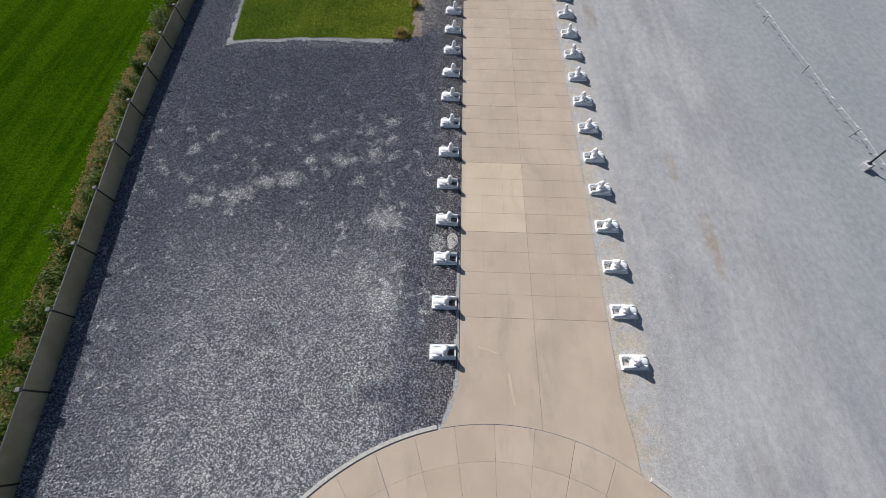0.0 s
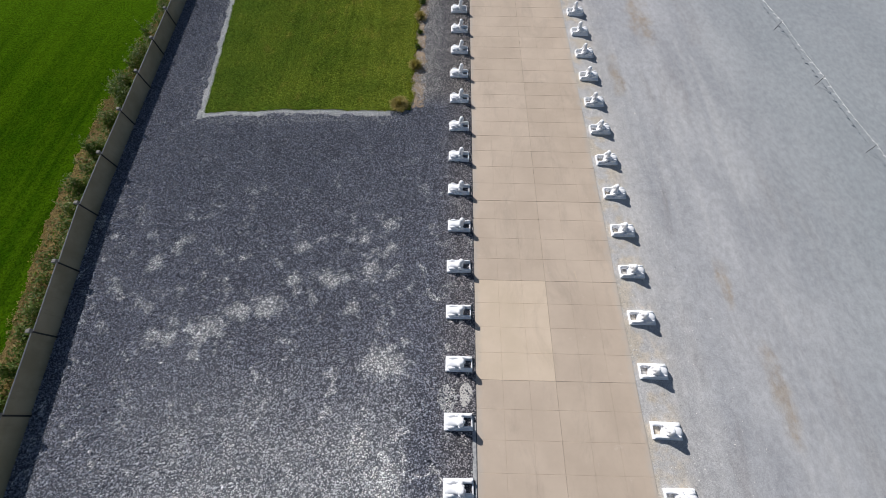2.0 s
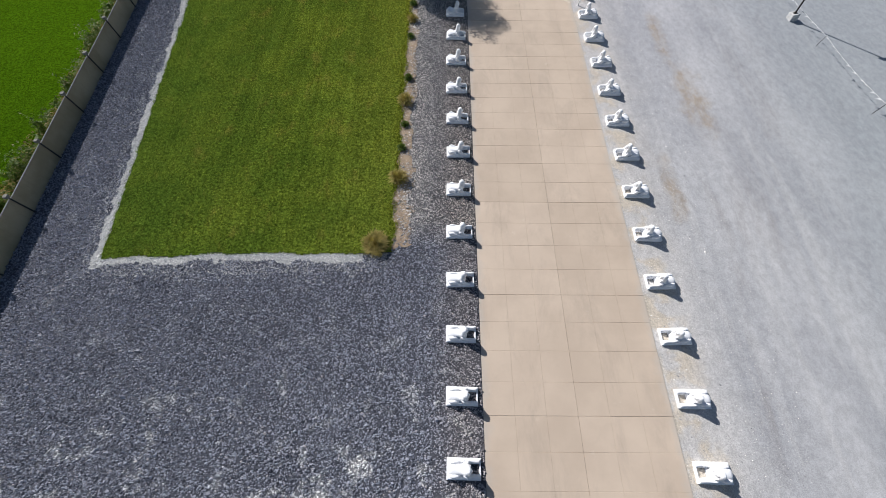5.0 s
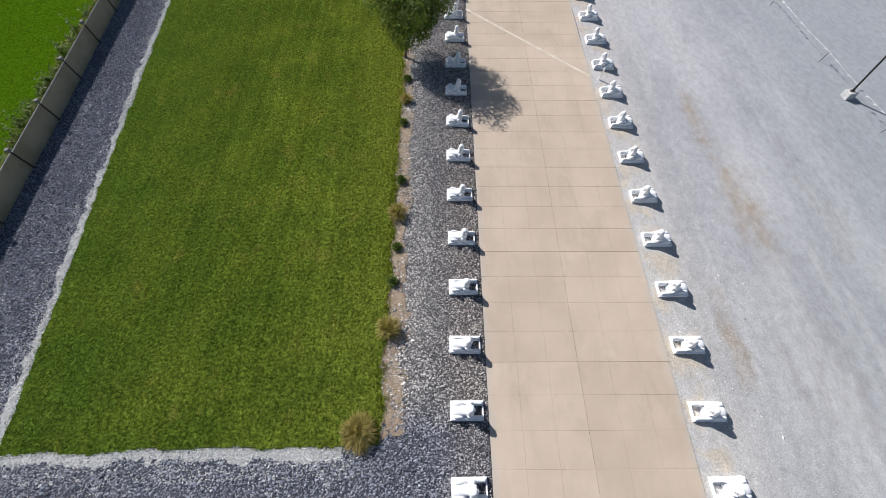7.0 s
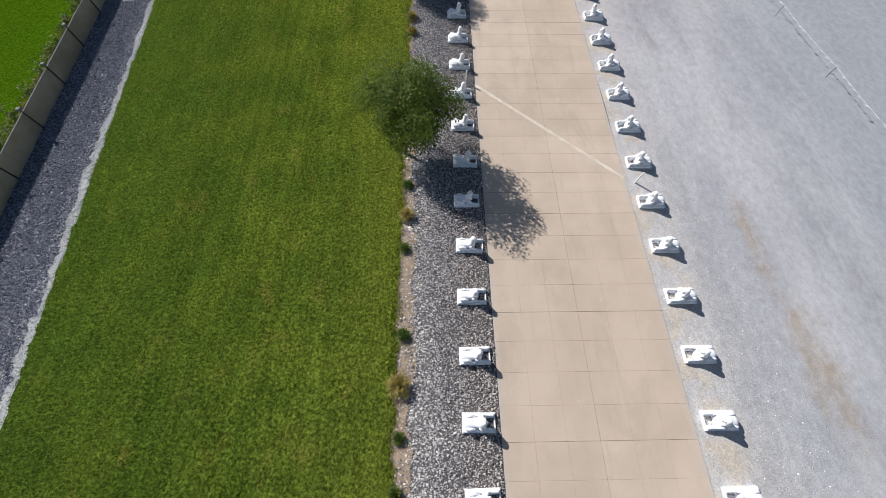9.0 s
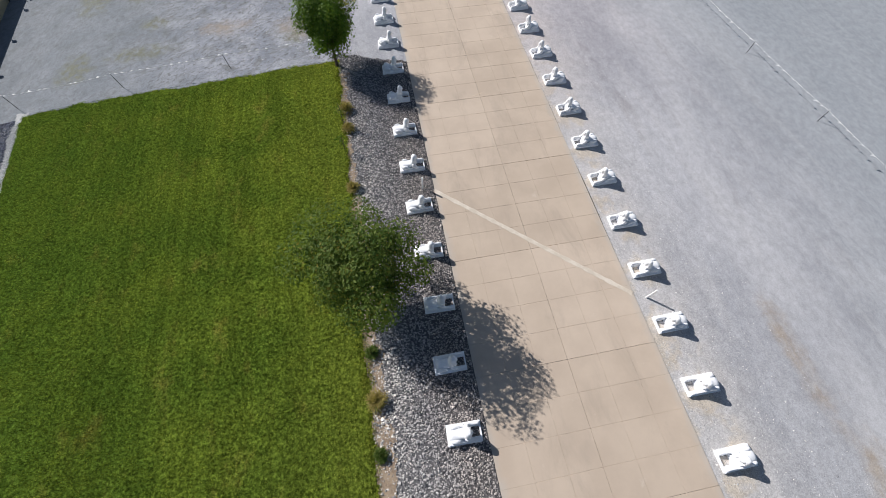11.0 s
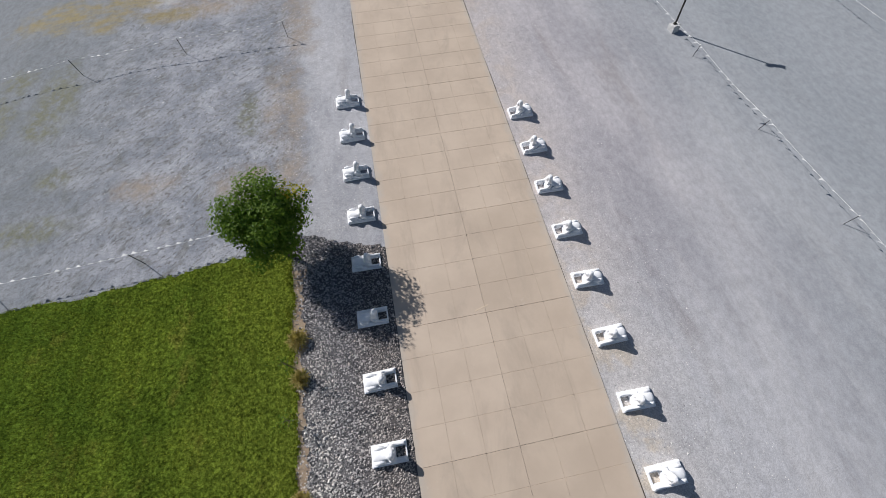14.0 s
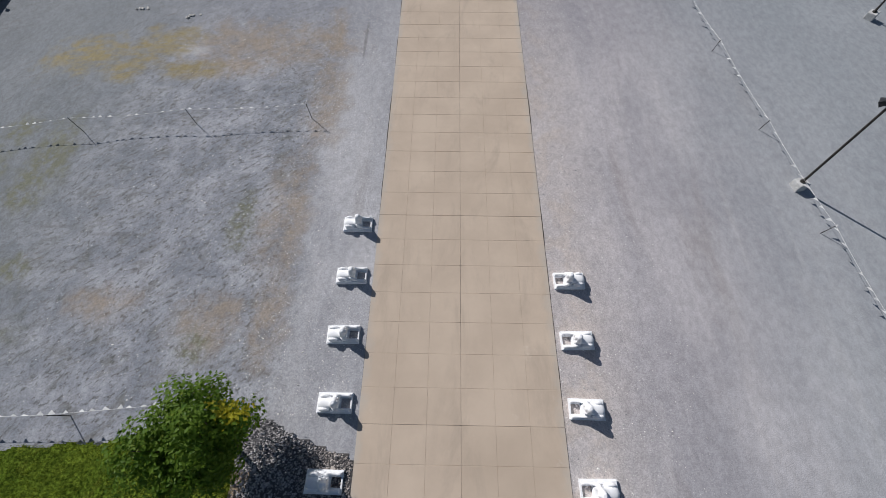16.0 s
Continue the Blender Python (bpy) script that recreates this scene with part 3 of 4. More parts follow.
def stones(name, x, y, z, size, spread, material, label, category="gravel", flat=1.0):
    """Loose angular chips, each of its own shape, as one spread."""
    n = len(x)
    z = z + terrain(x)
    s = size * np.exp(RNG.normal(0, spread, n))
    a = RNG.uniform(0, 6.283, n)[:, None] + np.arange(5)[None] * 1.2566 + RNG.uniform(-0.35, 0.35, (n, 5))
    r = s[:, None] * RNG.uniform(0.7, 1.25, (n, 5))
    long = RNG.uniform(0.7, 1.0, n)[:, None]
    rim = np.stack([x[:, None] + r * np.cos(a), y[:, None] + r * np.sin(a) * long, (z - 0.3 * s)[:, None] + flat * s[:, None] * RNG.uniform(0.0, 0.7, (n, 5))], -1)
    top = np.stack([x + s * RNG.uniform(-0.45, 0.45, n), y + s * RNG.uniform(-0.45, 0.45, n), z + flat * s * RNG.uniform(0.45, 1.0, n)], -1)
    v = np.concatenate([rim, top[:, None]], 1)
    tri = np.array([(k, (k + 1) % 5, 5) for k in range(5)])
    faces = (np.arange(n)[:, None, None] * 6 + tri[None]).reshape(-1, 3)
    return tagged(from_arrays(name, v.reshape(-1, 3), faces, material), label, category, kind="stuff")


def blades(name, x, y, z, tall, wide, material, label, lean=0.5, category="grass"):
    """Grass as many single tapered blades."""
    n = len(x)
    z = z + terrain(x)
    a = RNG.uniform(0, 6.283, n)
    h = tall * RNG.uniform(0.55, 1.3, n)
    w = wide * RNG.uniform(0.6, 1.3, n)
    tip = RNG.uniform(0, 6.283, n)
    off = lean * h * RNG.uniform(0.3, 1.4, n)
    v = np.stack([np.stack([x - w * np.cos(a), y - w * np.sin(a), z + 0 * x], -1),
                  np.stack([x + w * np.cos(a), y + w * np.sin(a), z + 0 * x], -1),
                  np.stack([x + off * np.cos(tip), y + off * np.sin(tip), z + h], -1)], 1)
    faces = np.arange(3 * n).reshape(-1, 3)
    return tagged(from_arrays(name, v.reshape(-1, 3), faces, material), label, category, kind="stuff")


def leaf_cloud(points, normals, size, squash=0.55):
    """Pointed four-cornered leaves at points, facing roughly along normals."""
    n = len(points)
    nn = normals + RNG.normal(0, 0.55, (n, 3))
    nn /= np.linalg.norm(nn, axis=1)[:, None]
    t = np.cross(nn, RNG.normal(0, 1, (n, 3)))
    t /= np.linalg.norm(t, axis=1)[:, None]
    b = np.cross(nn, t)
    s = (size * RNG.uniform(0.6, 1.35, n))[:, None]
    v = np.stack([points - t * s, points + b * s * squash + nn * s * 0.12, points + t * s, points - b * s * squash + nn * s * 0.12], 1)
    return v.reshape(-1, 3), np.arange(4 * n).reshape(-1, 4)


# ---- ground ----
xs = np.concatenate([[-700, -300, -120, -60, -32], np.arange(-24.0, -9.9, 0.5), [0, 15, 40, 120, 300, 700]])
ys = np.concatenate([[-700, -300, -120, -60], np.arange(-30.0, 131.0, 10.0), [200, 400, 700]])
gx, gy = np.meshgrid(xs, ys)
ids = np.arange(gx.size).reshape(gx.shape)
quads = np.stack([ids[:-1, :-1].ravel(), ids[:-1, 1:].ravel(), ids[1:, 1:].ravel(), ids[1:, :-1].ravel()], 1)
ground = tagged(from_arrays("ground", np.stack([gx.ravel(), gy.ravel(), -0.022 + terrain(gx.ravel())], 1), quads, M_LIME, True), "pale grey crushed limestone lot with tyre drag marks", "ground", kind="structure")

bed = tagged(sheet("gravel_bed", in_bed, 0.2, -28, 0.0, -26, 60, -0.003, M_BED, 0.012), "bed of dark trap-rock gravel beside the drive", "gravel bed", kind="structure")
margin = tagged(sheet("pale_margin", in_margin, 0.08, -25, 0.0, -5.2, 59, 0.006, M_MARGIN, 0.008), "pale crushed stone margin round the lawn", "gravel margin", kind="structure")
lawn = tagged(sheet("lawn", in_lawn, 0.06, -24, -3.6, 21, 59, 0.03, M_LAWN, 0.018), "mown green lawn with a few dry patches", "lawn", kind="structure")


def in_field(x, y):
    return x < fence_x(y) - 0.12


field = tagged(sheet("field", in_field, 1.0, -200.16, -0.1, -60, 220, 0.02, M_FIELD, 0.03, fence_x), "bright green mown field behind the screen fence", "grass field", kind="structure")


def in_soil(x, y):
    wob = 0.26 * poly_noise(x, y, 1.3, 9.0) + 0.1 * poly_noise(x, y, 5.1, 2.0)
    return (x > LAWN_EAST - 0.25) & (x < LAWN_EAST + 0.68 + 0.2 * np.clip((27 - y) / 4, 0, 1) - 0.3 * np.clip((y - 36) / 8, 0, 1) + wob) & (y > lawn_south(x) + 0.2 + 2.5 * wob) & (y < 57.0)


soil = tagged(sheet("soil_strip", in_soil, 0.04, -4.4, -3.0, 21, 58, 0.026, M_SOIL, 0.02), "strip of bare tan soil along the lawn's edge", "soil", kind="structure")

def in_verge(x, y):
    wide = 3.0 - 1.3 * np.clip((y - 20) / 12, 0, 1) - 0.4 * np.clip((9 - y) / 6, 0, 1)
    return (x < fence_x(y) - 0.13) & (x > fence_x(y) - wide + 0.22 * poly_noise(x, y, 0.8, 3.0) + 0.10 * poly_noise(x, y, 3.0, 1.0))


verge = tagged(sheet("verge", in_verge, 0.1, -33, -17, -20, 95, 0.065, M_VERGE, 0.04), "strip of dry brown grass behind the fence", "verge", kind="structure")

# ---- drive: poured slabs, three scored squares wide and up to four long ----
JOINTS = [CELL * (k + 48) for k in [-52 + 4 * i for i in range(14)] + [7, 10] + [14 + 4 * i for i in range(12)]]
walkway = tagged(new("drive"), "tan concrete drive of poured slabs with scored squares", "drive", kind="structure")


def slab_mesh(rows):
    """Half the drive's width: bevelled squares on one body, joined by shallow scores."""
    bm = bmesh.new()
    score, lip, deep = 0.007, 0.004, 0.007
    wide, long = 3 * CELL - 0.010, rows * CELL - 0.009
    box(bm, 0, 0, -0.13, wide, long, -deep)
    for i in range(3):
        for j in range(rows):
            x0, x1 = wide * i / 3 + (score / 4 if i else 0), wide * (i + 1) / 3 - (score / 4 if i < 2 else 0)
            y0, y1 = long * j / rows + (score / 2 if j else 0), long * (j + 1) / rows - (score / 2 if j < rows - 1 else 0)
            low = [bm.verts.new((x, y, -deep + 0.0005)) for x, y in ((x0, y0), (x1, y0), (x1, y1), (x0, y1))]
            top = [bm.verts.new((x, y, 0)) for x, y in ((x0 + lip / 2, y0 + lip), (x1 - lip / 2, y0 + lip), (x1 - lip / 2, y1 - lip), (x0 + lip / 2, y1 - lip))]
            bm.faces.new(top)
            for k in range(4):
                bm.faces.new((low[k], low[(k + 1) % 4], top[(k + 1) % 4], top[k]))
    me = bpy.data.meshes.new("slab")
    bm.to_mesh(me)
    bm.free()
    return me


SLABS = {}
rnd = random.Random(4)
for a, b in zip(JOINTS[1:], JOINTS[2:]):
    rows = round((b - a) / CELL)
    for half in (0, 1):
        fresh = abs(a - CELL * 4) < 0.1 and half == 0
        key = (rows, fresh)
        if key not in SLABS:
            SLABS[key] = slab_mesh(rows)
            SLABS[key].materials.append(M_CONC_NEW if fresh else M_CONC)
        ob = new("slab", SLABS[key])
        ob.parent = walkway
        ob.location = (half * 3 * CELL + 0.005, a + 0.0045, rnd.uniform(-0.003, 0.003))

# first slabs, flaring towards the round forecourt
for half in (0, 1):
    bm = bmesh.new()
    n, x_mid = 14, 3 * CELL
    south, north = [], []
    for i in range(n + 1):
        u = i / n
        if half == 0:
            x_s = -0.72 + u * (x_mid - 0.006 + 0.72)
        else:
            x_s = x_mid + 0.006 + u * (7.6 - x_mid - 0.006)
        y_s = PLAZA[1] + math.sqrt((PLAZA[2] + 0.02) ** 2 - (x_s - PLAZA[0]) ** 2)
        south.append((x_s, y_s))
    for j in range(9):
        u = j / 8
        ring = []
        for i in range(n + 1):
            x_s, y_s = south[i]
            y = y_s + u * (-0.007 - y_s)
            edge = float(flare_west(np.array(y)))
            x_lo, x_hi = (edge, x_mid - 0.006) if half == 0 else (x_mid + 0.006, DRIVE + 0.28 * max(0.0, (-4.2 - y) / 2.0))
            x = x_lo + i / n * (x_hi - x_lo)
            x = x_s + (x - x_s) * min(1.0, u * 2.0)
            ring.append((x, y, 0.0))
        south_row = [bm.verts.new(p) for p in ring]
        if j:
            for i in range(n):
                bm.faces.new((north[i], north[i + 1], south_row[i + 1], south_row[i]))
        north = south_row
    solid = bmesh.ops.extrude_face_region(bm, geom=bm.faces[:])
    bmesh.ops.translate(bm, verts=[g for g in solid["geom"] if isinstance(g, bmesh.types.BMVert)], vec=(0, 0, -0.12))
    bmesh.ops.recalc_face_normals(bm, faces=bm.faces[:])
    part("slab", bm, M_CONC, walkway)


def strip(name, a, b, wide, z, material, ragged=0.0):
    """A thin mortar strip laid over the slabs from a to b."""
    bm = bmesh.new()
    a, b = Vector(a), Vector(b)
    way = (b - a).normalized()
    side = Vector((-way.y, way.x))
    rows = []
    for i in range(41):
        u = i / 40
        p = a.lerp(b, u)
        w = wide * (1 + ragged * math.sin(i * 2.3) * math.cos(i * 0.7)) / 2
        rows.append([bm.verts.new((*(p - side * w), z - 0.004)), bm.verts.new((*(p - side * w * 0.8), z)), bm.verts.new((*(p + side * w * 0.8), z)), bm.verts.new((*(p + side * w), z - 0.004))])
    for r, s in zip(rows, rows[1:]):
        for k in range(3):
            bm.faces.new((r[k], r[k + 1], s[k + 1], s[k]))
    return part(name, bm, material)


tagged(strip("mortar_strip", (-0.04, 47.81), (7.26, 41.08), 0.19, 0.009, M_PATCH, 0.25), "pale mortar strip filling a cut across the drive", "concrete patch", kind="structure")

for a, b, w in (((3.22, 53.78), (3.83, 53.96), 0.05), ((5.24, 10.34), (5.30, 9.93), 0.05), ((2.31, -2.65), (2.51, -3.98), 0.1), ((0.92, -1.46), (1.85, -1.76), 0.07)):
    tagged(strip("mortar_smear", a, b, w, 0.005, M_CONC_NEW, 0.6), "pale mortar smear on the concrete", "concrete patch", kind="structure")

bm = bmesh.new()
rows = []
for z, grow in ((-0.03, 1.0), (0.012, 0.98), (0.02, 0.9)):
    rows.append([(-0.48 + grow * (0.30 + 0.05 * math.sin(3 * a + 1)) * math.cos(a), 4.22 + grow * (0.52 + 0.07 * math.sin(2 * a)) * math.sin(a), z) for a in [2 * math.pi * i / 16 for i in range(16)]])
loft(bm, rows)
tagged(part("concrete_spill", bm, M_KERB), "flat pale concrete spill in the gravel by the drive", "concrete patch", kind="structure")



def edge_strip(x, y0, y1, side):
    """A ragged dark strip where the lot meets the slab's edge."""
    ys = np.arange(y0, y1, 0.25)
    wide = np.clip(0.012 + 0.055 * poly_noise(ys, ys * 0.0 + x, 0.45, 3.0), 0.002, 0.08) * np.clip((ys - y0) / 5.0, 0.1, 1.0)
    inner = np.stack([np.full_like(ys, x + side * 0.004), ys, np.full_like(ys, -0.019)], 1)
    outer = np.stack([x + side * (0.004 + wide), ys, np.full_like(ys, -0.017)], 1)
    n = len(ys)
    k = np.arange(n - 1)
    quads = np.stack([k, k + 1, n + k + 1, n + k], 1) if side < 0 else np.stack([k, n + k, n + k + 1, k + 1], 1)
    tagged(from_arrays("edge_strip", np.concatenate([inner, outer]), quads, M_EDGE), "thin ragged dark line along the drive's edge", "soil", kind="structure")


edge_strip(0.0, 59.5, 96.0, -1)
edge_strip(DRIVE, 42.0, 96.0, 1)

# ---- round forecourt at the start ----
plaza = tagged(new("forecourt"), "round tan concrete forecourt scored in rays", "forecourt", kind="structure")
RADII = [4.0, 6.6, 8.4, 10.1, 11.49]
for s in range(41):
    a0, a1 = radians(72.4 + 360 / 41 * s), radians(72.4 + 360 / 41 * (s + 1))
    for r0, r1 in zip(RADII, RADII[1:]):
        bm = bmesh.new()
        g = 0.022 if s % 5 == 0 else 0.003
        ring = []
        for z, inset in ((-0.1, 0.0), (-0.004, 0.0), (0.0, 0.003)):
            row = []
            for r, angles in ((r0 + 0.002 + inset, (0, 0.5, 1)), (r1 - 0.002 - inset, (1, 0.5, 0))):
                for u in angles:
                    a = a0 + (g + inset) / r + u * (a1 - a0 - (0.003 + g + 2 * inset) / r)
                    row.append((PLAZA[0] + r * math.cos(a), PLAZA[1] + r * math.sin(a), z))
            ring.append(row)
        loft(bm, ring)
        for f in bm.faces:
            f.smooth = False
        part("slab", bm, M_CONC, plaza)

for a_from, a_to in ((102.5, 186.0), (-6.0, 56.5)):
    kerb = tagged(new("kerb"), "pale narrow concrete kerb round the forecourt", "kerb", kind="structure")
    count = int((a_to - a_from) / 5.2)
    for i in range(count):
        a0, a1 = radians(a_from + (a_to - a_from) * i / count) + 0.0006, radians(a_from + (a_to - a_from) * (i + 1) / count) - 0.0006
        bm = bmesh.new()
        rows = []
        for u in (0, 0.33, 0.67, 1):
            a = a0 + u * (a1 - a0)
            rows.append([(PLAZA[0] + r * math.cos(a), PLAZA[1] + r * math.sin(a), z) for r, z in ((11.51, -0.1), (11.51, 0.03), (11.525, 0.045), (11.665, 0.045), (11.68, 0.03), (11.68, -0.1))])
        loft(bm, rows)
        for f in bm.faces:
            f.smooth = False
        part("kerb_stone", bm, M_KERB, kerb)

# ---- screen fence ----
fence = tagged(new("screen_fence"), "low tan screen fence on dark steel posts", "fence")
PITCH = 3.567
FENCE_H = 1.14
bm = bmesh.new()
rows = []
for i in range(13):
    u = i / 12
    sag = 0.012 * math.sin(math.pi * u) + 0.004 * math.sin(9 * u)
    rows.append([(PITCH * u, y + sag, z) for y, z in ((-0.011, -0.06), (-0.011, FENCE_H), (0.011, FENCE_H), (0.011, -0.06))])
loft(bm, rows)
for f in bm.faces:
    f.smooth = False
panel_me = bpy.data.meshes.new("panel")
bm.to_mesh(panel_me)
bm.free()
panel_me.materials.append(M_FABRIC)
bm = bmesh.new()
tube(bm, (0, -0.06, -0.2), (0, -0.06, FENCE_H + 0.24), 0.040, 0.038, 8)
post_me = bpy.data.meshes.new("post")
bm.to_mesh(post_me)
bm.free()
post_me.materials.append(M_POST)
bm = bmesh.new()
box(bm, -0.10, -0.16, FENCE_H + 0.17, 0.10, 0.04, FENCE_H + 0.33, 0.03)
cap_me = bpy.data.meshes.new("cap")
bm.to_mesh(cap_me)
bm.free()
cap_me.materials.append(M_KNOB)
bm = bmesh.new()
tube(bm, (0, 0, FENCE_H + 0.012), (PITCH, 0, FENCE_H + 0.012), 0.028, 0.028, 6)
rail_me = bpy.data.meshes.new("top_rail")
bm.to_mesh(rail_me)
bm.free()
rail_me.materials.append(M_CAP)
y = 6.7 - 3.549 * 8
nodes = []
for i in range(41):
    nodes.append(Vector((float(fence_x(y)), y, float(terrain(fence_x(y))))))
    slope = float(fence_x(y + 1.0) - fence_x(y))
    y += PITCH / math.sqrt(1 + slope * slope)
for a, b in zip(nodes, nodes[1:]):
    way = b - a
    at = pose(*a, 0, 0, math.degrees(math.atan2(way.y, way.x))) @ Matrix.Diagonal((way.length / PITCH, 1, 1, 1))
    for name, me in (("panel", panel_me), ("top_rail", rail_me), ("post", post_me)):
        ob = new(name, me)
        ob.parent = fence
        ob.matrix_local = at
    cap = new("cap", cap_me)
    cap.parent = ob


# ---- statues ----
def sphinx_mesh():
    """A recumbent sphinx on its plinth, one cast piece; it faces +x."""
    bm = bmesh.new()
    # plinth in two steps; the front third is open between the fore legs
    for x0, x1, y0, y1, top in ((-0.62, 0.22, -0.35, 0.35, 0.10), (0.21, 0.62, 0.16, 0.35, 0.10), (0.21, 0.62, -0.35, -0.16, 0.10), (0.565, 0.62, -0.165, 0.165, 0.097)):
        box(bm, x0, y0, -0.04, x1, y1, top, 0.008)
    for x0, x1, y0, y1 in ((-0.59, 0.21, -0.32, 0.32), (0.20, 0.59, 0.185, 0.32), (0.20, 0.59, -0.32, -0.185)):
        box(bm, x0, y0, 0.09, x1, y1, 0.14, 0.008)
    # low, long body from the rump to the shoulders
    loft(bm, [oval(x, 0, z, ry, rz, 16, 2.5, 0.12) for x, z, ry, rz in
              ((-0.57, 0.20, 0.06, 0.06), (-0.53, 0.205, 0.16, 0.11), (-0.43, 0.21, 0.20, 0.145), (-0.28, 0.21, 0.19, 0.14), (-0.12, 0.22, 0.175, 0.14),
               (0.0, 0.25, 0.185, 0.17), (0.08, 0.29, 0.19, 0.21), (0.15, 0.31, 0.185, 0.22), (0.195, 0.28, 0.15, 0.17))])
    for s in (-1, 1):
        # thigh, hind paw, shoulder and fore leg
        loft(bm, [oval(x, s * y, z, ry, rz, 12, 2.2, 0.12) for x, y, z, ry, rz in
                  ((-0.52, 0.18, 0.20, 0.03, 0.06), (-0.46, 0.215, 0.22, 0.07, 0.12), (-0.34, 0.225, 0.225, 0.08, 0.135), (-0.21, 0.22, 0.20, 0.065, 0.10), (-0.12, 0.21, 0.165, 0.04, 0.045))])
        loft(bm, [oval(x, s * 0.255, z, ry, rz, 10, 2.8, 0.12) for x, z, ry, rz in
                  ((-0.30, 0.155, 0.035, 0.03), (-0.24, 0.16, 0.045, 0.04), (-0.08, 0.155, 0.042, 0.036), (0.0, 0.155, 0.046, 0.038), (0.03, 0.145, 0.03, 0.02))])
        loft(bm, [oval(x, s * y, z, ry, rz, 12, 3.0, 0.12) for x, y, z, ry, rz in
                  ((-0.02, 0.17, 0.25, 0.05, 0.11), (0.06, 0.20, 0.28, 0.075, 0.16), (0.14, 0.215, 0.27, 0.072, 0.15), (0.20, 0.235, 0.22, 0.056, 0.09), (0.27, 0.245, 0.19, 0.046, 0.055),
                   (0.44, 0.25, 0.182, 0.043, 0.045), (0.53, 0.25, 0.182, 0.050, 0.045), (0.575, 0.25, 0.165, 0.040, 0.03))])

    def flat_ring(z, x, rx, ry, n=16, power=2.5):
        out = []
        for i in range(n):
            a = 2 * math.pi * i / n
            c, s = math.cos(a), math.sin(a)
            out.append((x + rx * math.copysign(abs(c) ** (2 / power), c), ry * math.copysign(abs(s) ** (2 / power), s), z))
        return out
    # upright chest under a headcloth with wide side folds, then the crown of the head
    loft(bm, [flat_ring(z, x, rx, ry) for z, x, rx, ry in
              ((0.28, 0.045, 0.15, 0.16), (0.38, 0.065, 0.135, 0.185), (0.47, 0.085, 0.125, 0.20), (0.56, 0.10, 0.12, 0.195), (0.64, 0.11, 0.118, 0.175), (0.71, 0.115, 0.115, 0.145), (0.77, 0.118, 0.105, 0.12), (0.815, 0.12, 0.08, 0.09), (0.84, 0.12, 0.04, 0.045))])
    # face, beard, and the lappets in front of the shoulders
    loft(bm, [oval(x, 0, z, ry, rz, 12, 2.2) for x, z, ry, rz in
              ((0.17, 0.675, 0.085, 0.11), (0.225, 0.675, 0.08, 0.105), (0.255, 0.67, 0.062, 0.09), (0.268, 0.665, 0.03, 0.05))])
    box(bm, 0.25, -0.014, 0.645, 0.288, 0.014, 0.69, 0.006)
    box(bm, 0.19, -0.03, 0.50, 0.24, 0.03, 0.58, 0.012)
    for s in (-1, 1):
        box(bm, 0.15, s * 0.13 - 0.036, 0.36, 0.225, s * 0.13 + 0.036, 0.58, 0.015)
    # tail round the rump
    last = None
    for i in range(9):
        a = radians(180 - 100 * i / 8)
        p = (-0.36 + 0.2 * math.cos(a), -0.02 - 0.235 * math.sin(a), 0.155)
        if last:
            tube(bm, last, p, 0.022, 0.022, 6)
        last = p
    me = bpy.data.meshes.new("sphinx_statue")
    bmesh.ops.recalc_face_normals(bm, faces=bm.faces[:])
    bm.to_mesh(me)
    bm.free()
    me.materials.append(M_PLASTER)
    return me


sphinx = tagged(new("sphinx_statue", sphinx_mesh()), "white painted sphinx statue on a low plinth beside the drive", "statue", "sphinxes along the drive")
rnd = random.Random(11)
first = True
for row, count in ((0, 29), (1, 28)):
    for k in range(count):
        y = -1.85 + 2.4384 * k + (0.03 if row and k > 3 else -0.06 if row else 0.09) - (0.05 if row and k > 22 else 0.0)
        if row == 0:
            x = -0.80 - 0.09 * min(1, max(0, (y - 15) / 45))
        else:
            x = 8.18 + 0.07 * min(1, max(0, (y - 22) / 6)) - 0.12 * min(1, max(0, (y - 52) / 8))
        at = pose(x + rnd.uniform(-0.02, 0.02), y + rnd.uniform(-0.025, 0.025), 0.005, 0, 0, 180 * row + rnd.uniform(-1.6, 1.6))
        if first:
            sphinx.matrix_basis = at
            first = False
        else:
            copy_thing(sphinx, at)


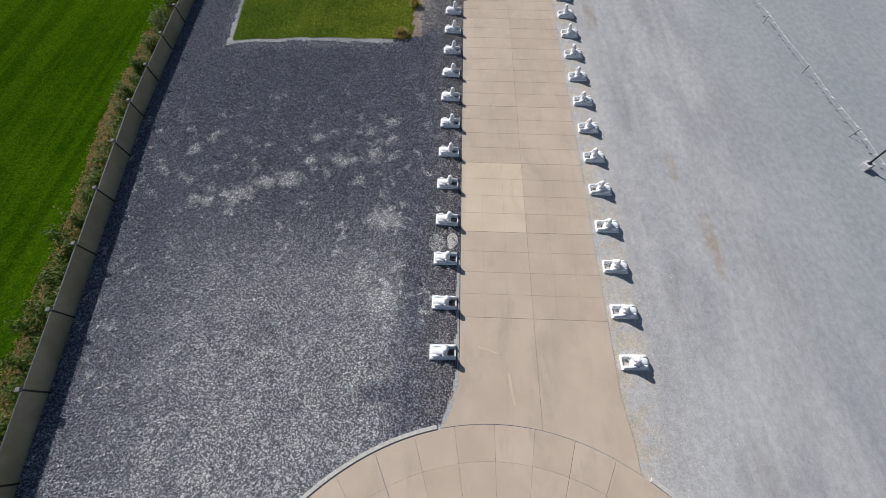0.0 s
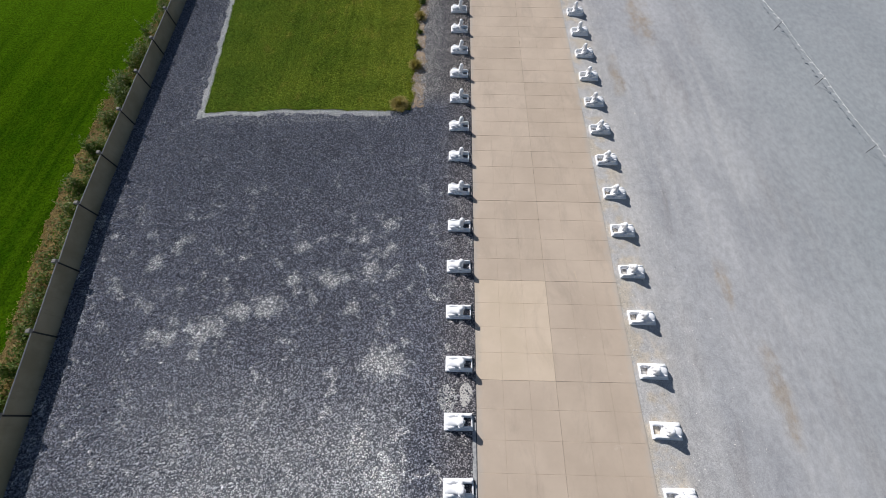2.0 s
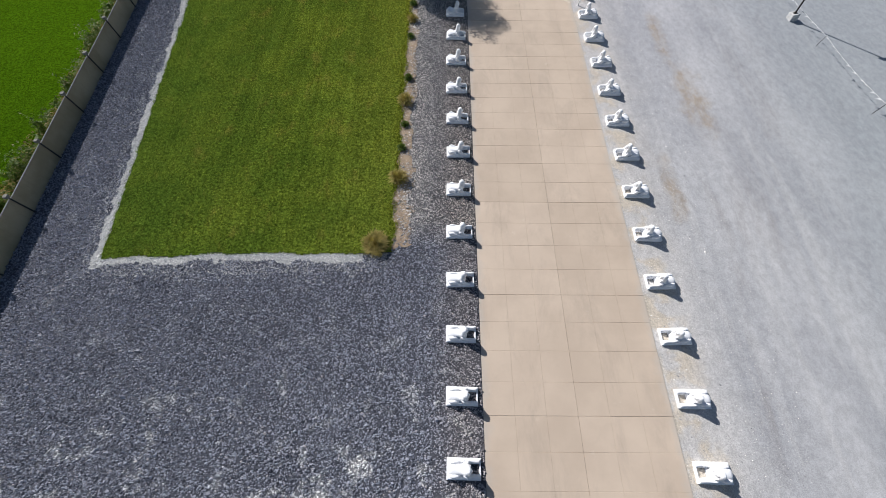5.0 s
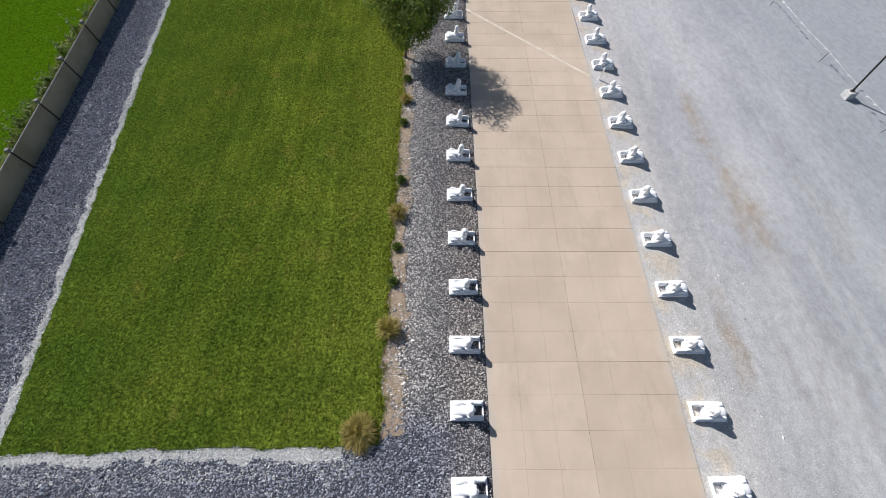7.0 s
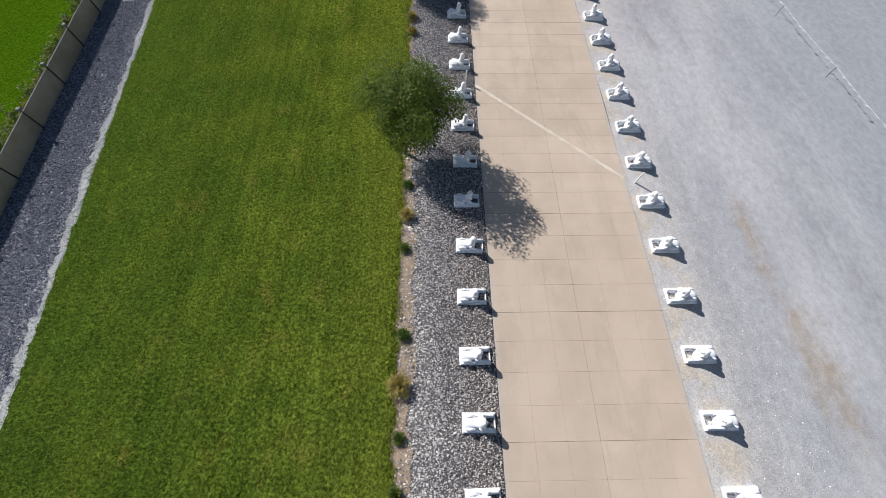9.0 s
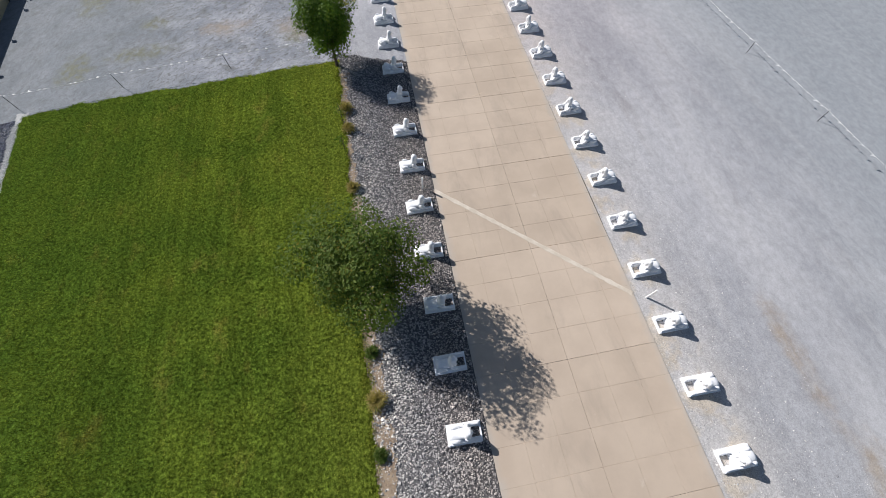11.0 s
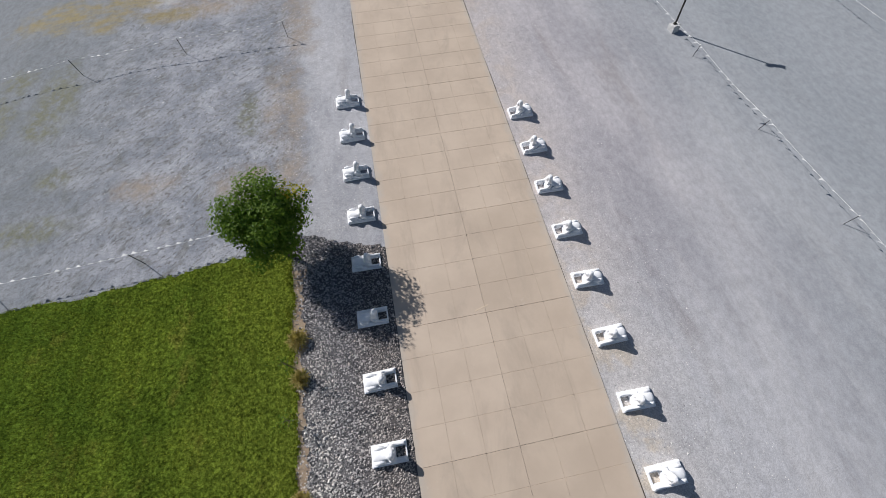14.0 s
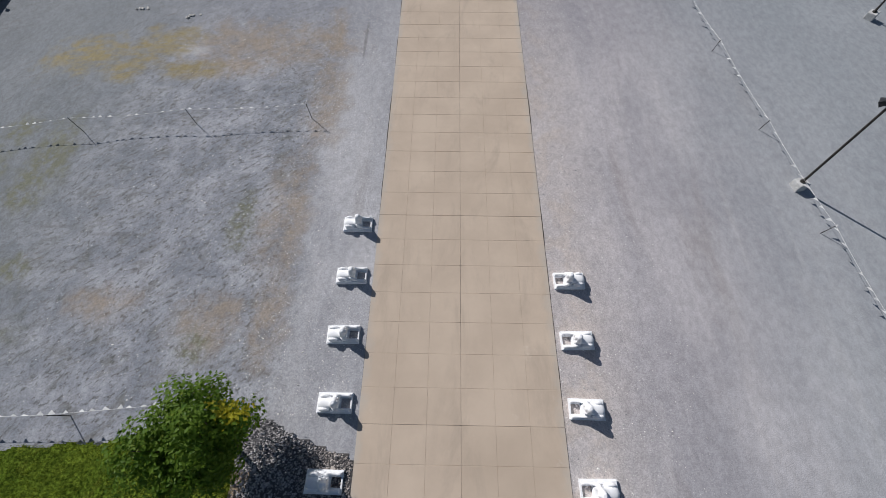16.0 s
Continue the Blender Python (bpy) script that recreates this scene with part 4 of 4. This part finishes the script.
# ---- light poles ----
def light_pole(height=4.6):
    pole = tagged(new("light_pole"), "dark floodlight pole in a pale concrete block", "light pole", "floodlight poles on the lot")
    bm = bmesh.new()
    box(bm, -0.24, -0.24, -0.1, 0.24, 0.24, 0.40, 0.03, pose(0, 0, 0, 0, 0, 12))
    part("footing", bm, M_BASE, pole, "pale cast concrete block")
    bm = bmesh.new()
    tube(bm, (0, 0, 0.395), (0, 0, 0.44), 0.12, 0.12, 12)
    part("base_plate", bm, M_POST, pole)
    bm = bmesh.new()
    tube(bm, (0, 0, 0.42), (0, 0, height), 0.055, 0.045, 10)
    part("mast", bm, M_POST, pole)
    bm = bmesh.new()
    tube(bm, (-0.3, 0.08, height - 0.05), (0.3, -0.08, height - 0.05), 0.025, 0.025, 8)
    part("cross_bar", bm, M_POST, pole)
    for px, py, turn in ((-0.28, 0.08, 140), (0.02, 0.05, 60), (0.30, -0.08, -30)):
        bm = bmesh.new()
        m = pose(px, py, height + 0.08, 0, 38, turn)
        rows = []
        for x, s in ((-0.13, 0.07), (-0.05, 0.12), (0.05, 0.15), (0.08, 0.15)):
            rows.append([m @ Vector((x, s * a, s * 0.75 * b)) for a, b in ((-1, -1), (1, -1), (1, 1), (-1, 1))])
        loft(bm, rows)
        for f in bm.faces:
            f.smooth = False
        lamp = part("floodlight", bm, M_BLACK, pole, "black floodlight head")
        bm = bmesh.new()
        box(bm, 0.081, -0.135, -0.1, 0.088, 0.135, 0.1, 0.0, m)
        part("lens", bm, M_LENS, lamp)
    return pole


pole = light_pole()
POLES = [(24.77, 10.2), (22.15, 39.4), (19.47, 68.85), (28.82, 81.42)]
pole.matrix_basis = pose(*POLES[0], -0.02, -5, -6, 10)
for k, (x, y) in enumerate(POLES[1:]):
    copy_thing(pole, pose(x, y, -0.02, -5, -6, (-5, 0, 25)[k]))


# ---- pennant ropes ----
def rope_line(places, label, height=0.92, seed=1, size=1.0):
    """Stakes with a pennant rope strung along them."""
    r = random.Random(seed)
    line = tagged(new("pennant_rope"), label, "rope barrier", "pennant ropes on the lot")
    tops = []
    for x, y in places:
        bm = bmesh.new()
        z = float(terrain(x))
        tilt = (r.uniform(-0.05, 0.05), r.uniform(-0.05, 0.05))
        tube(bm, (x, y, z - 0.15), (x + tilt[0], y + tilt[1], z + height + 0.04), 0.017, 0.015, 7)
        stake = part("stake", bm, M_POST, line)
        bm = bmesh.new()
        tube(bm, (x + tilt[0], y + tilt[1], z + height + 0.03), (x + tilt[0], y + tilt[1], z + height + 0.07), 0.026, 0.02, 7)
        part("stake_cap", bm, M_WHITE, stake)
        tops.append(Vector((x + tilt[0], y + tilt[1], z + height)))
    for a, b in zip(tops, tops[1:]):
        bm = bmesh.new()
        pts = []
        n = 14
        sag = r.uniform(0.05, 0.13)
        for i in range(n + 1):
            u = i / n
            pts.append(a.lerp(b, u) - Vector((0, 0, sag * 4 * u * (1 - u))))
        for p, q in zip(pts, pts[1:]):
            tube(bm, p, q, 0.0055, 0.0055, 5)
        part("rope", bm, M_WHITE, line)
        length = (b - a).length
        count = max(3, int(length / (0.55 if size > 1 else 0.42)))
        side = (b - a).normalized()
        for i in range(count):
            u = (i + 0.5 + r.uniform(-0.2, 0.2)) / count
            p = a.lerp(b, u) - Vector((0, 0, sag * 4 * u * (1 - u)))
            drop = Vector((r.uniform(-0.9, -0.1), r.uniform(0.2, 1.0), r.uniform(-0.3, 0.1))).normalized() * r.uniform(0.12, 0.2) * size
            w = side * (r.uniform(0.07, 0.11) if size > 1 else r.uniform(0.09, 0.14))
            out = Vector((-side.y, side.x, 0)) * r.uniform(-0.05, 0.05)
            bm = bmesh.new()
            thick = w.cross(drop + out).normalized() * 0.003
            front = [bm.verts.new(v + thick) for v in (p - w, p + w, p + drop + out)]
            back = [bm.verts.new(v - thick) for v in (p - w, p + w, p + drop + out)]
            bm.faces.new(front)
            bm.faces.new(back[::-1])
            for k in range(3):
                bm.faces.new((front[k], back[k], back[(k + 1) % 3], front[(k + 1) % 3]))
            part("pennant", bm, M_PENNANT, line)
    return line


rope_line([(rope_x(y), y) for y in [0.85 + 5.96 * k for k in range(16)]], "white pennant rope on thin dark stakes across the lot", 0.66, 3, 1.25)
rope_line([(-4.06, 72.8), (-10.0, 72.35), (-15.8, 71.85), (-22.0, 71.4), (-26.8, 71.0)], "white pennant rope on thin stakes over mossy gravel", seed=5, size=0.7)
rope_line([(-4.85, 59.13), (-10.3, 58.6), (-16.4, 58.35), (-22.6, 58.4)], "white pennant rope on stakes beside the lawn", 0.88, seed=8, size=0.7)
rope_line([(31.4, 64.5), (30.7, 70.5), (30.1, 76.4), (29.6, 82.3), (29.1, 88.2)], "white pennant rope on stakes by a light pole", seed=9, size=0.8)


def rubble(x, y, size, count, seed):
    r = random.Random(seed)
    heap = tagged(new("rubble_heap"), "few pale broken stones lying on mossy gravel", "rubble", "rubble heaps on the lot")
    for k in range(count):
        bm = bmesh.new()
        s = size * r.uniform(0.6, 1.2)
        bmesh.ops.create_icosphere(bm, subdivisions=1, radius=s)
        for v in bm.verts:
            v.co *= r.uniform(0.75, 1.2)
            v.co.z *= 0.6
        stone = part("stone", bm, M_KERB, heap)
        stone.location = (r.uniform(-0.5, 0.5), r.uniform(-0.15, 0.15), s * 0.3 - 0.04)
    heap.location = (x, y, float(terrain(x)))


rubble(-16.49, 82.14, 0.12, 6, 1)
rubble(-12.97, 81.17, 0.11, 5, 2)


# ---- white gate posts ----
def gate_post(x, y, lean):
    p = tagged(new("gate_post"), "short white plastic post at the drive's edge", "post", "white posts by the mortar strip")
    bm = bmesh.new()
    tube(bm, (0, 0, -0.1), (lean[0], lean[1], 0.74), 0.042, 0.042, 12)
    part("shaft", bm, M_WHITE, p)
    bm = bmesh.new()
    tube(bm, (lean[0], lean[1], 0.735), (lean[0] * 1.02, lean[1] * 1.02, 0.765), 0.048, 0.036, 12)
    part("cap", bm, M_WHITE, p)
    p.location = (x, y, 0)


gate_post(-0.56, 48.04, (0.02, 0.04))
gate_post(7.78, 40.81, (0.06, 0.02))


# ---- trees and plants ----
def tree(at, crown_at, radius, tall, leaves, size, leaf, label, seed, gaps=0.25, yellow=None, count=46, clump=(0.22, 0.38)):
    """A trunk with limbs, and a crown of single leaves in uneven clumps."""
    global RNG
    RNG = np.random.default_rng(seed)
    r = random.Random(seed)
    thing = tagged(new("tree"), label, "tree")
    base, top = Vector((*at, 0.0)), Vector(crown_at)
    bm = bmesh.new()
    fork = base.lerp(top, 0.42)
    tube(bm, base - Vector((0, 0, 0.1)), base + Vector((0, 0, 0.12)), 0.13, 0.09, 10)
    tube(bm, base + Vector((0, 0, 0.1)), fork, 0.088, 0.07, 10)
    trunk = part("trunk", bm, M_BARK, thing)
    clumps = []
    for i in range(count):
        u = 1 - 2 * (i + 0.5) / count
        a = i * 2.39996 + r.uniform(-0.3, 0.3)
        f = r.uniform(0.42, 1.0) if gaps > 0.3 else r.uniform(0.4, 0.95)
        q = math.sqrt(1 - u * u)
        clumps.append((Vector((q * math.cos(a) * radius * f, q * math.sin(a) * radius * f, u * tall * f)), r.uniform(*clump) * radius))
    for i, (c, s) in enumerate(clumps[::2]):
        bm = bmesh.new()
        end = top + c * 0.95
        bend = fork.lerp(end, 0.5) + Vector((r.uniform(-0.12, 0.12), r.uniform(-0.12, 0.12), 0.12))
        tube(bm, fork, bend, 0.034, 0.022, 6)
        tube(bm, bend, end, 0.022, 0.008, 6)
        part("limb", bm, M_BARK, thing)
    pts, nrm, yel = [], [], []
    share = leaves // count
    for i, (c, s) in enumerate(clumps):
        n = int(share * (1 - gaps * r.random() * 1.6))
        d = RNG.normal(0, 1, (n, 3))
        d /= np.linalg.norm(d, axis=1)[:, None]
        p = d * (s * RNG.uniform(0.45, 1.12, n) ** 0.8)[:, None] + np.array(top + c)
        pts.append(p)
        out = d * 0.7 + np.array((c / radius)) * 0.6 + np.array((0, 0, 0.55))
        nrm.append(out)
    pts, nrm = np.concatenate(pts), np.concatenate(nrm)
    pick = np.zeros(len(pts), bool)
    if yellow is not None:
        pick = np.linalg.norm(pts - np.array(yellow[0]), axis=1) < yellow[1] * RNG.uniform(0.6, 1.15, len(pts))
        v, f = leaf_cloud(pts[pick], nrm[pick], size)
        extra = from_arrays("yellow_leaves", v, f, M_LEAF_Y)
        extra.parent = thing
        extra["label"] = "branch tip with yellowing leaves"
    v, f = leaf_cloud(pts[~pick], nrm[~pick], size)
    crown = from_arrays("crown", v, f, leaf)
    crown.parent = thing
    return thing


tree((-3.93, 42.72), (-3.35, 43.1, 2.95), 2.3, 1.85, 25000, 0.06, M_LEAF_A, "small tree with an airy olive-green crown by the lawn", 21, 0.32, None, 36, (0.22, 0.37))
tree((-4.13, 57.77), (-4.08, 58.05, 2.55), 1.64, 1.66, 17000, 0.066, M_LEAF_B, "small round tree with a dense green crown by the lawn", 22, 0.12, ((-2.75, 59.15, 3.25), 0.75), 60, (0.24, 0.35))


def tuft(x, y, radius, tall, count, material, label, name="shrub", category="shrub", z=0.0, seed=0):
    """A bunch of arching narrow leaves from one root, and a few broader ones."""
    r = np.random.default_rng(seed)
    a, u = r.uniform(0, 6.283, count), np.sqrt(r.uniform(0, 1, count))
    root = np.stack([0.35 * radius * u * np.cos(a), 0.35 * radius * u * np.sin(a), np.zeros(count)], 1)
    reach = radius * u * r.uniform(0.3, 0.85, count)
    tip = root + np.stack([reach * np.cos(a), reach * np.sin(a), tall * (0.95 - 0.6 * u ** 2) * r.uniform(0.5, 0.95, count)], 1)
    mid = (root + tip) / 2 + np.array((0, 0, 0.18 * tall))
    side = np.stack([-np.sin(a), np.cos(a), r.uniform(-0.4, 0.4, count)], 1) * (0.010 + 0.012 * r.uniform(0, 1, count))[:, None]
    v = np.stack([root - side * 0.5, mid - side, tip, mid + side], 1).reshape(-1, 3)
    d = r.normal(0, 1, (count, 3))
    d[:, 2] = np.abs(d[:, 2])
    d /= np.linalg.norm(d, axis=1)[:, None]
    lobes = 0.62 + 0.34 * np.sin(3 * np.arctan2(d[:, 1], d[:, 0]) + 2.1 * seed) * np.cos(5 * d[:, 2] + seed)
    reach = (lobes * r.uniform(0.35, 1.15, count))[:, None]
    lv, lf = leaf_cloud(d * reach * np.array((radius, radius * 1.15, tall)), d + np.array((0, 0, 0.3)), 0.05 + 0.03 * radius, 0.22)
    v, f = np.concatenate([v, lv]), np.concatenate([np.arange(4 * count).reshape(-1, 4), lf + 4 * count])
    ob = from_arrays("leaves", v, f, material)
    thing = tagged(new(name), label, category, "small plants along the lawn edge" if radius < 0.5 else "")
    ob.parent = thing
    bm = bmesh.new()
    for k in range(5):
        q = k * 1.26
        tube(bm, (0, 0, -0.05), (0.2 * radius * math.cos(q), 0.2 * radius * math.sin(q), 0.45 * tall), 0.012, 0.006, 5)
    part("stem", bm, M_BARK, thing)
    thing.location = (x, y, z)
    return thing


tuft(-4.75, 21.95, 0.72, 0.60, 1500, M_STRAW, "rounded clump of straw-coloured ornamental grass at the lawn corner", "ornamental_grass", "shrub", 0.02, 1)
PLANTS = [(-3.91, 25.69, 0.42, 0), (-3.86, 27.76, 0.24, 1), (-3.77, 29.45, 0.22, 1), (-3.83, 31.25, 0.40, 0), (-3.73, 33.22, 0.26, 1), (-3.79, 37.14, 0.24, 1), (-3.73, 38.89, 0.32, 0),
          (-3.74, 40.65, 0.26, 1), (-3.86, 48.61, 0.28, 0), (-3.80, 52.49, 0.3, 0), (-3.85, 53.99, 0.34, 0)]
for k, (x, y, s, green) in enumerate(PLANTS):
    tuft(x, y, s * (1.25 if green else 1.45), s * (1.6 if green else 1.75), 360, M_WEED if green else M_STRAW, "small green weed tuft in the soil strip" if green else "small yellowed grass tuft in the soil strip", "grass_tuft", "plant", 0.01, 30 + k)


def sapling(x, y, tall, seed):
    r = random.Random(seed)
    thing = tagged(new("sapling"), "thin bare sapling with a few twigs by the lawn", "sapling")
    bm = bmesh.new()
    tube(bm, (0, 0, -0.1), (0.05, 0.02, tall), 0.02, 0.008, 6)
    part("trunk", bm, M_BARK, thing)
    for k in range(8):
        z = tall * (0.35 + 0.08 * k)
        a = k * 2.4
        bm = bmesh.new()
        tube(bm, (0.03, 0.01, z), (0.03 + 0.35 * math.cos(a) * (1.2 - z / tall), 0.35 * math.sin(a) * (1.2 - z / tall), z + 0.25), 0.009, 0.004, 5)
        part("twig", bm, M_BARK, thing)
    rr = np.random.default_rng(seed)
    p = np.stack([rr.normal(0, 0.16, 60), rr.normal(0, 0.16, 60), rr.uniform(0.5 * tall, tall * 1.1, 60)], 1)
    v, f = leaf_cloud(p, rr.normal(0, 1, (60, 3)), 0.05)
    ob = from_arrays("leaves", v, f, M_LEAF_B)
    ob.parent = thing
    thing.location = (x, y, 0)


sapling(-4.06, 52.95, 1.35, 3)
sapling(-4.11, 51.11, 0.9, 4)

# ---- loose ground cover ----
x, y = scatter(lambda x, y: in_bed(x, y) & ~in_margin(x, y) & (y > -10.5), 470, -27, 0.0, -10.5, 59)
stones("gravel_stones", x, y, np.full(len(x), 0.0), 0.031, 0.30, M_STONE, "loose dark angular gravel stones", "gravel", 1.35)


x, y = scatter(lambda x, y: (x < -4.2) & in_lawn(x, y, 1.5) & ~in_lawn(x, y, 0.0) & (x > fence_x(y) + 0.1) & (in_margin(x, y) | (RNG.uniform(0, 1, x.shape) < (0.4 + 0.35 * poly_noise(x, y, 1.7, 6.0)) * in_lawn(x, y, 1.0) + 0.18 * (poly_noise(x, y, 0.9, 4.0) > 0.1))) & (y < 57), 380, -26, 0.0, 20, 59)
stones("margin_stones", x, y, np.full(len(x), 0.006), 0.030, 0.25, M_PALE, "pale crushed stone along the lawn and drive edges", "gravel")


x, y = scatter(lambda x, y: ((x + 1.32) / 0.42) ** 2 + ((y - 4.05) / 0.62) ** 2 < 1 + 0.3 * poly_noise(x, y, 3.0, 2.0), 420, -2, 0, 3, 5)
stones("spilled_stones", x, y, np.full(len(x), 0.02), 0.034, 0.25, M_PALE, "spill of pale stones in the dark gravel", "gravel")


x, y = scatter(lambda x, y: in_soil(x, y) & (x > LAWN_EAST + 0.12) & (RNG.uniform(0, 1, x.shape) < np.clip(0.15 + 1.1 * (x - LAWN_EAST - 0.2) + 0.5 * poly_noise(x, y, 2.3, 8.0), 0.04, 1)), 130, -4.1, -3.0, 22, 57)
stones("strewn_stones", x, y, np.full(len(x), 0.035), 0.036, 0.3, M_STONE, "gravel stones strewn over the soil strip", "gravel")


def lot_near(x, y):
    east = (x > DRIVE + 0.05) & (x < 12.5) & (y < 85) & (RNG.uniform(0, 1, x.shape) < np.clip(1.15 - (x - 8.5) / 4.0, 0.1, 1))
    west = (x < -0.05) & (x > -14) & (y > 58.6) & (y < 82) & (RNG.uniform(0, 1, x.shape) < np.clip(1.0 + (x + 3.0) / 9.0, 0.12, 1))
    return (east | west) & ~in_plaza(x, y, 0.2)


x, y = scatter(lot_near, 75, -14, 12.5, -9, 84)
stones("loose_stones", x, y, np.full(len(x), -0.024), 0.021, 0.33, M_LOOSE, "loose pale stones on the crushed limestone lot", "gravel", 0.55)

x, y = scatter(lambda x, y: in_lawn(x, y, 0.07), 520, -23.5, -3.7, 21, 58.6)
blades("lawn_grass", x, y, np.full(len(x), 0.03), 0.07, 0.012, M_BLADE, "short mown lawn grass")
x, y = scatter(lambda x, y: (np.abs(x - LAWN_EAST + 0.06 - 0.13 * poly_noise(x, y, 1.1, 2.0)) < 0.16 + 0.14 * poly_noise(x, y, 1.9, 7.0)) & (y > 22.0) & (y < 57.3), 420, -4.6, -3.4, 22.3, 57.5)
blades("edge_grass", x, y, np.full(len(x), 0.015), 0.13, 0.016, M_BLADE, "longer ragged grass along the lawn's edge", 0.8)
x, y = scatter(lambda x, y: in_field(x, y) & (x > fence_x(y) - 20), 60, -48, -18, -12, 62)
blades("field_blades", x, y, np.full(len(x), 0.02), 0.055, 0.022, M_FIELD_BLADE, "mown grass of the field behind the fence")


def weed_band(name, low, high, per_m2, size, tall, material, label, seed, narrow=0.9, gap=-0.45):
    global RNG
    RNG = np.random.default_rng(seed)
    x, y = scatter(lambda x, y: (x < fence_x(y) - low) & (x > fence_x(y) - high + 0.35 * poly_noise(x, y, 0.8, 3.0) + narrow * np.clip((y - 20) / 14, 0, 1)) & (poly_noise(x, y, 0.55, seed) + 0.5 * poly_noise(x, y, 2.2, seed) > gap), per_m2, -34, -16, -16, 88)
    lump = np.clip(0.55 + 0.5 * poly_noise(x, y, 2.2, seed + 1.0), 0.12, 1.2)
    z = 0.02 + terrain(x) + tall * lump * RNG.uniform(0.15, 1.0, len(x))
    p = np.stack([x, y, z], 1)
    v, f = leaf_cloud(p, np.tile((0.1, 0.0, 1.0), (len(x), 1)), size, 0.4)
    tagged(from_arrays(name, v, f, material), label, "weeds", kind="stuff")


weed_band("fence_weeds", 0.14, 1.9, 200, 0.09, 0.85, M_WEED, "tall green weeds growing along the fence", 5, 0.2, -0.22)
weed_band("low_weeds", 0.9, 2.6, 45, 0.10, 0.5, M_WEED, "low weeds between fence and field", 9, 0.7, 0.0)
weed_band("dry_scrub", 0.9, 3.0, 90, 0.075, 0.16, M_SCRUB, "dry brown scrub between fence and field", 6, 0.9, -1.0)
weed_band("pale_stalks", 2.6, 3.1, 90, 0.06, 0.25, M_STRAW, "pale dry stalks at the field's edge", 12, 0.9, -0.2)


def weed_clumps(count, seed):
    """Tall leafy weeds in clumps behind the fence."""
    global RNG
    RNG = np.random.default_rng(seed)
    pts, nrm = [], []
    for k in range(count):
        y = RNG.uniform(-14, 84)
        off, wide, tall = RNG.uniform(0.5, 2.0 - 0.4 * min(1.0, max(0.0, (y - 20) / 14))), RNG.uniform(0.3, 0.62), RNG.uniform(0.7, 1.75)
        n = int(420 * wide * tall)
        d = RNG.normal(0, 1, (n, 3))
        d[:, 2] = np.abs(d[:, 2])
        d /= np.linalg.norm(d, axis=1)[:, None]
        p = d * (RNG.uniform(0.5, 1.1, n) * (0.8 + 0.35 * np.sin(5 * d[:, 0] + k) * np.cos(4 * d[:, 1])))[:, None] * np.array((wide, wide, tall))
        pts.append(p + np.array((float(fence_x(y)) - off, y, float(terrain(fence_x(y))))))
        nrm.append(d + np.array((0.0, 0.0, 0.5)))
    v, f = leaf_cloud(np.concatenate(pts), np.concatenate(nrm), 0.085, 0.45)
    keep = v.reshape(-1, 4, 3)[:, :, 0].max(1) < fence_x(v.reshape(-1, 4, 3)[:, :, 1].mean(1)) - 0.05
    v = v.reshape(-1, 4, 3)[keep].reshape(-1, 3)
    tagged(from_arrays("weed_clumps", v, np.arange(len(v)).reshape(-1, 4), M_WEED), "leafy green weed clumps leaning on the fence's back", "weeds", kind="stuff")


weed_clumps(120, 41)
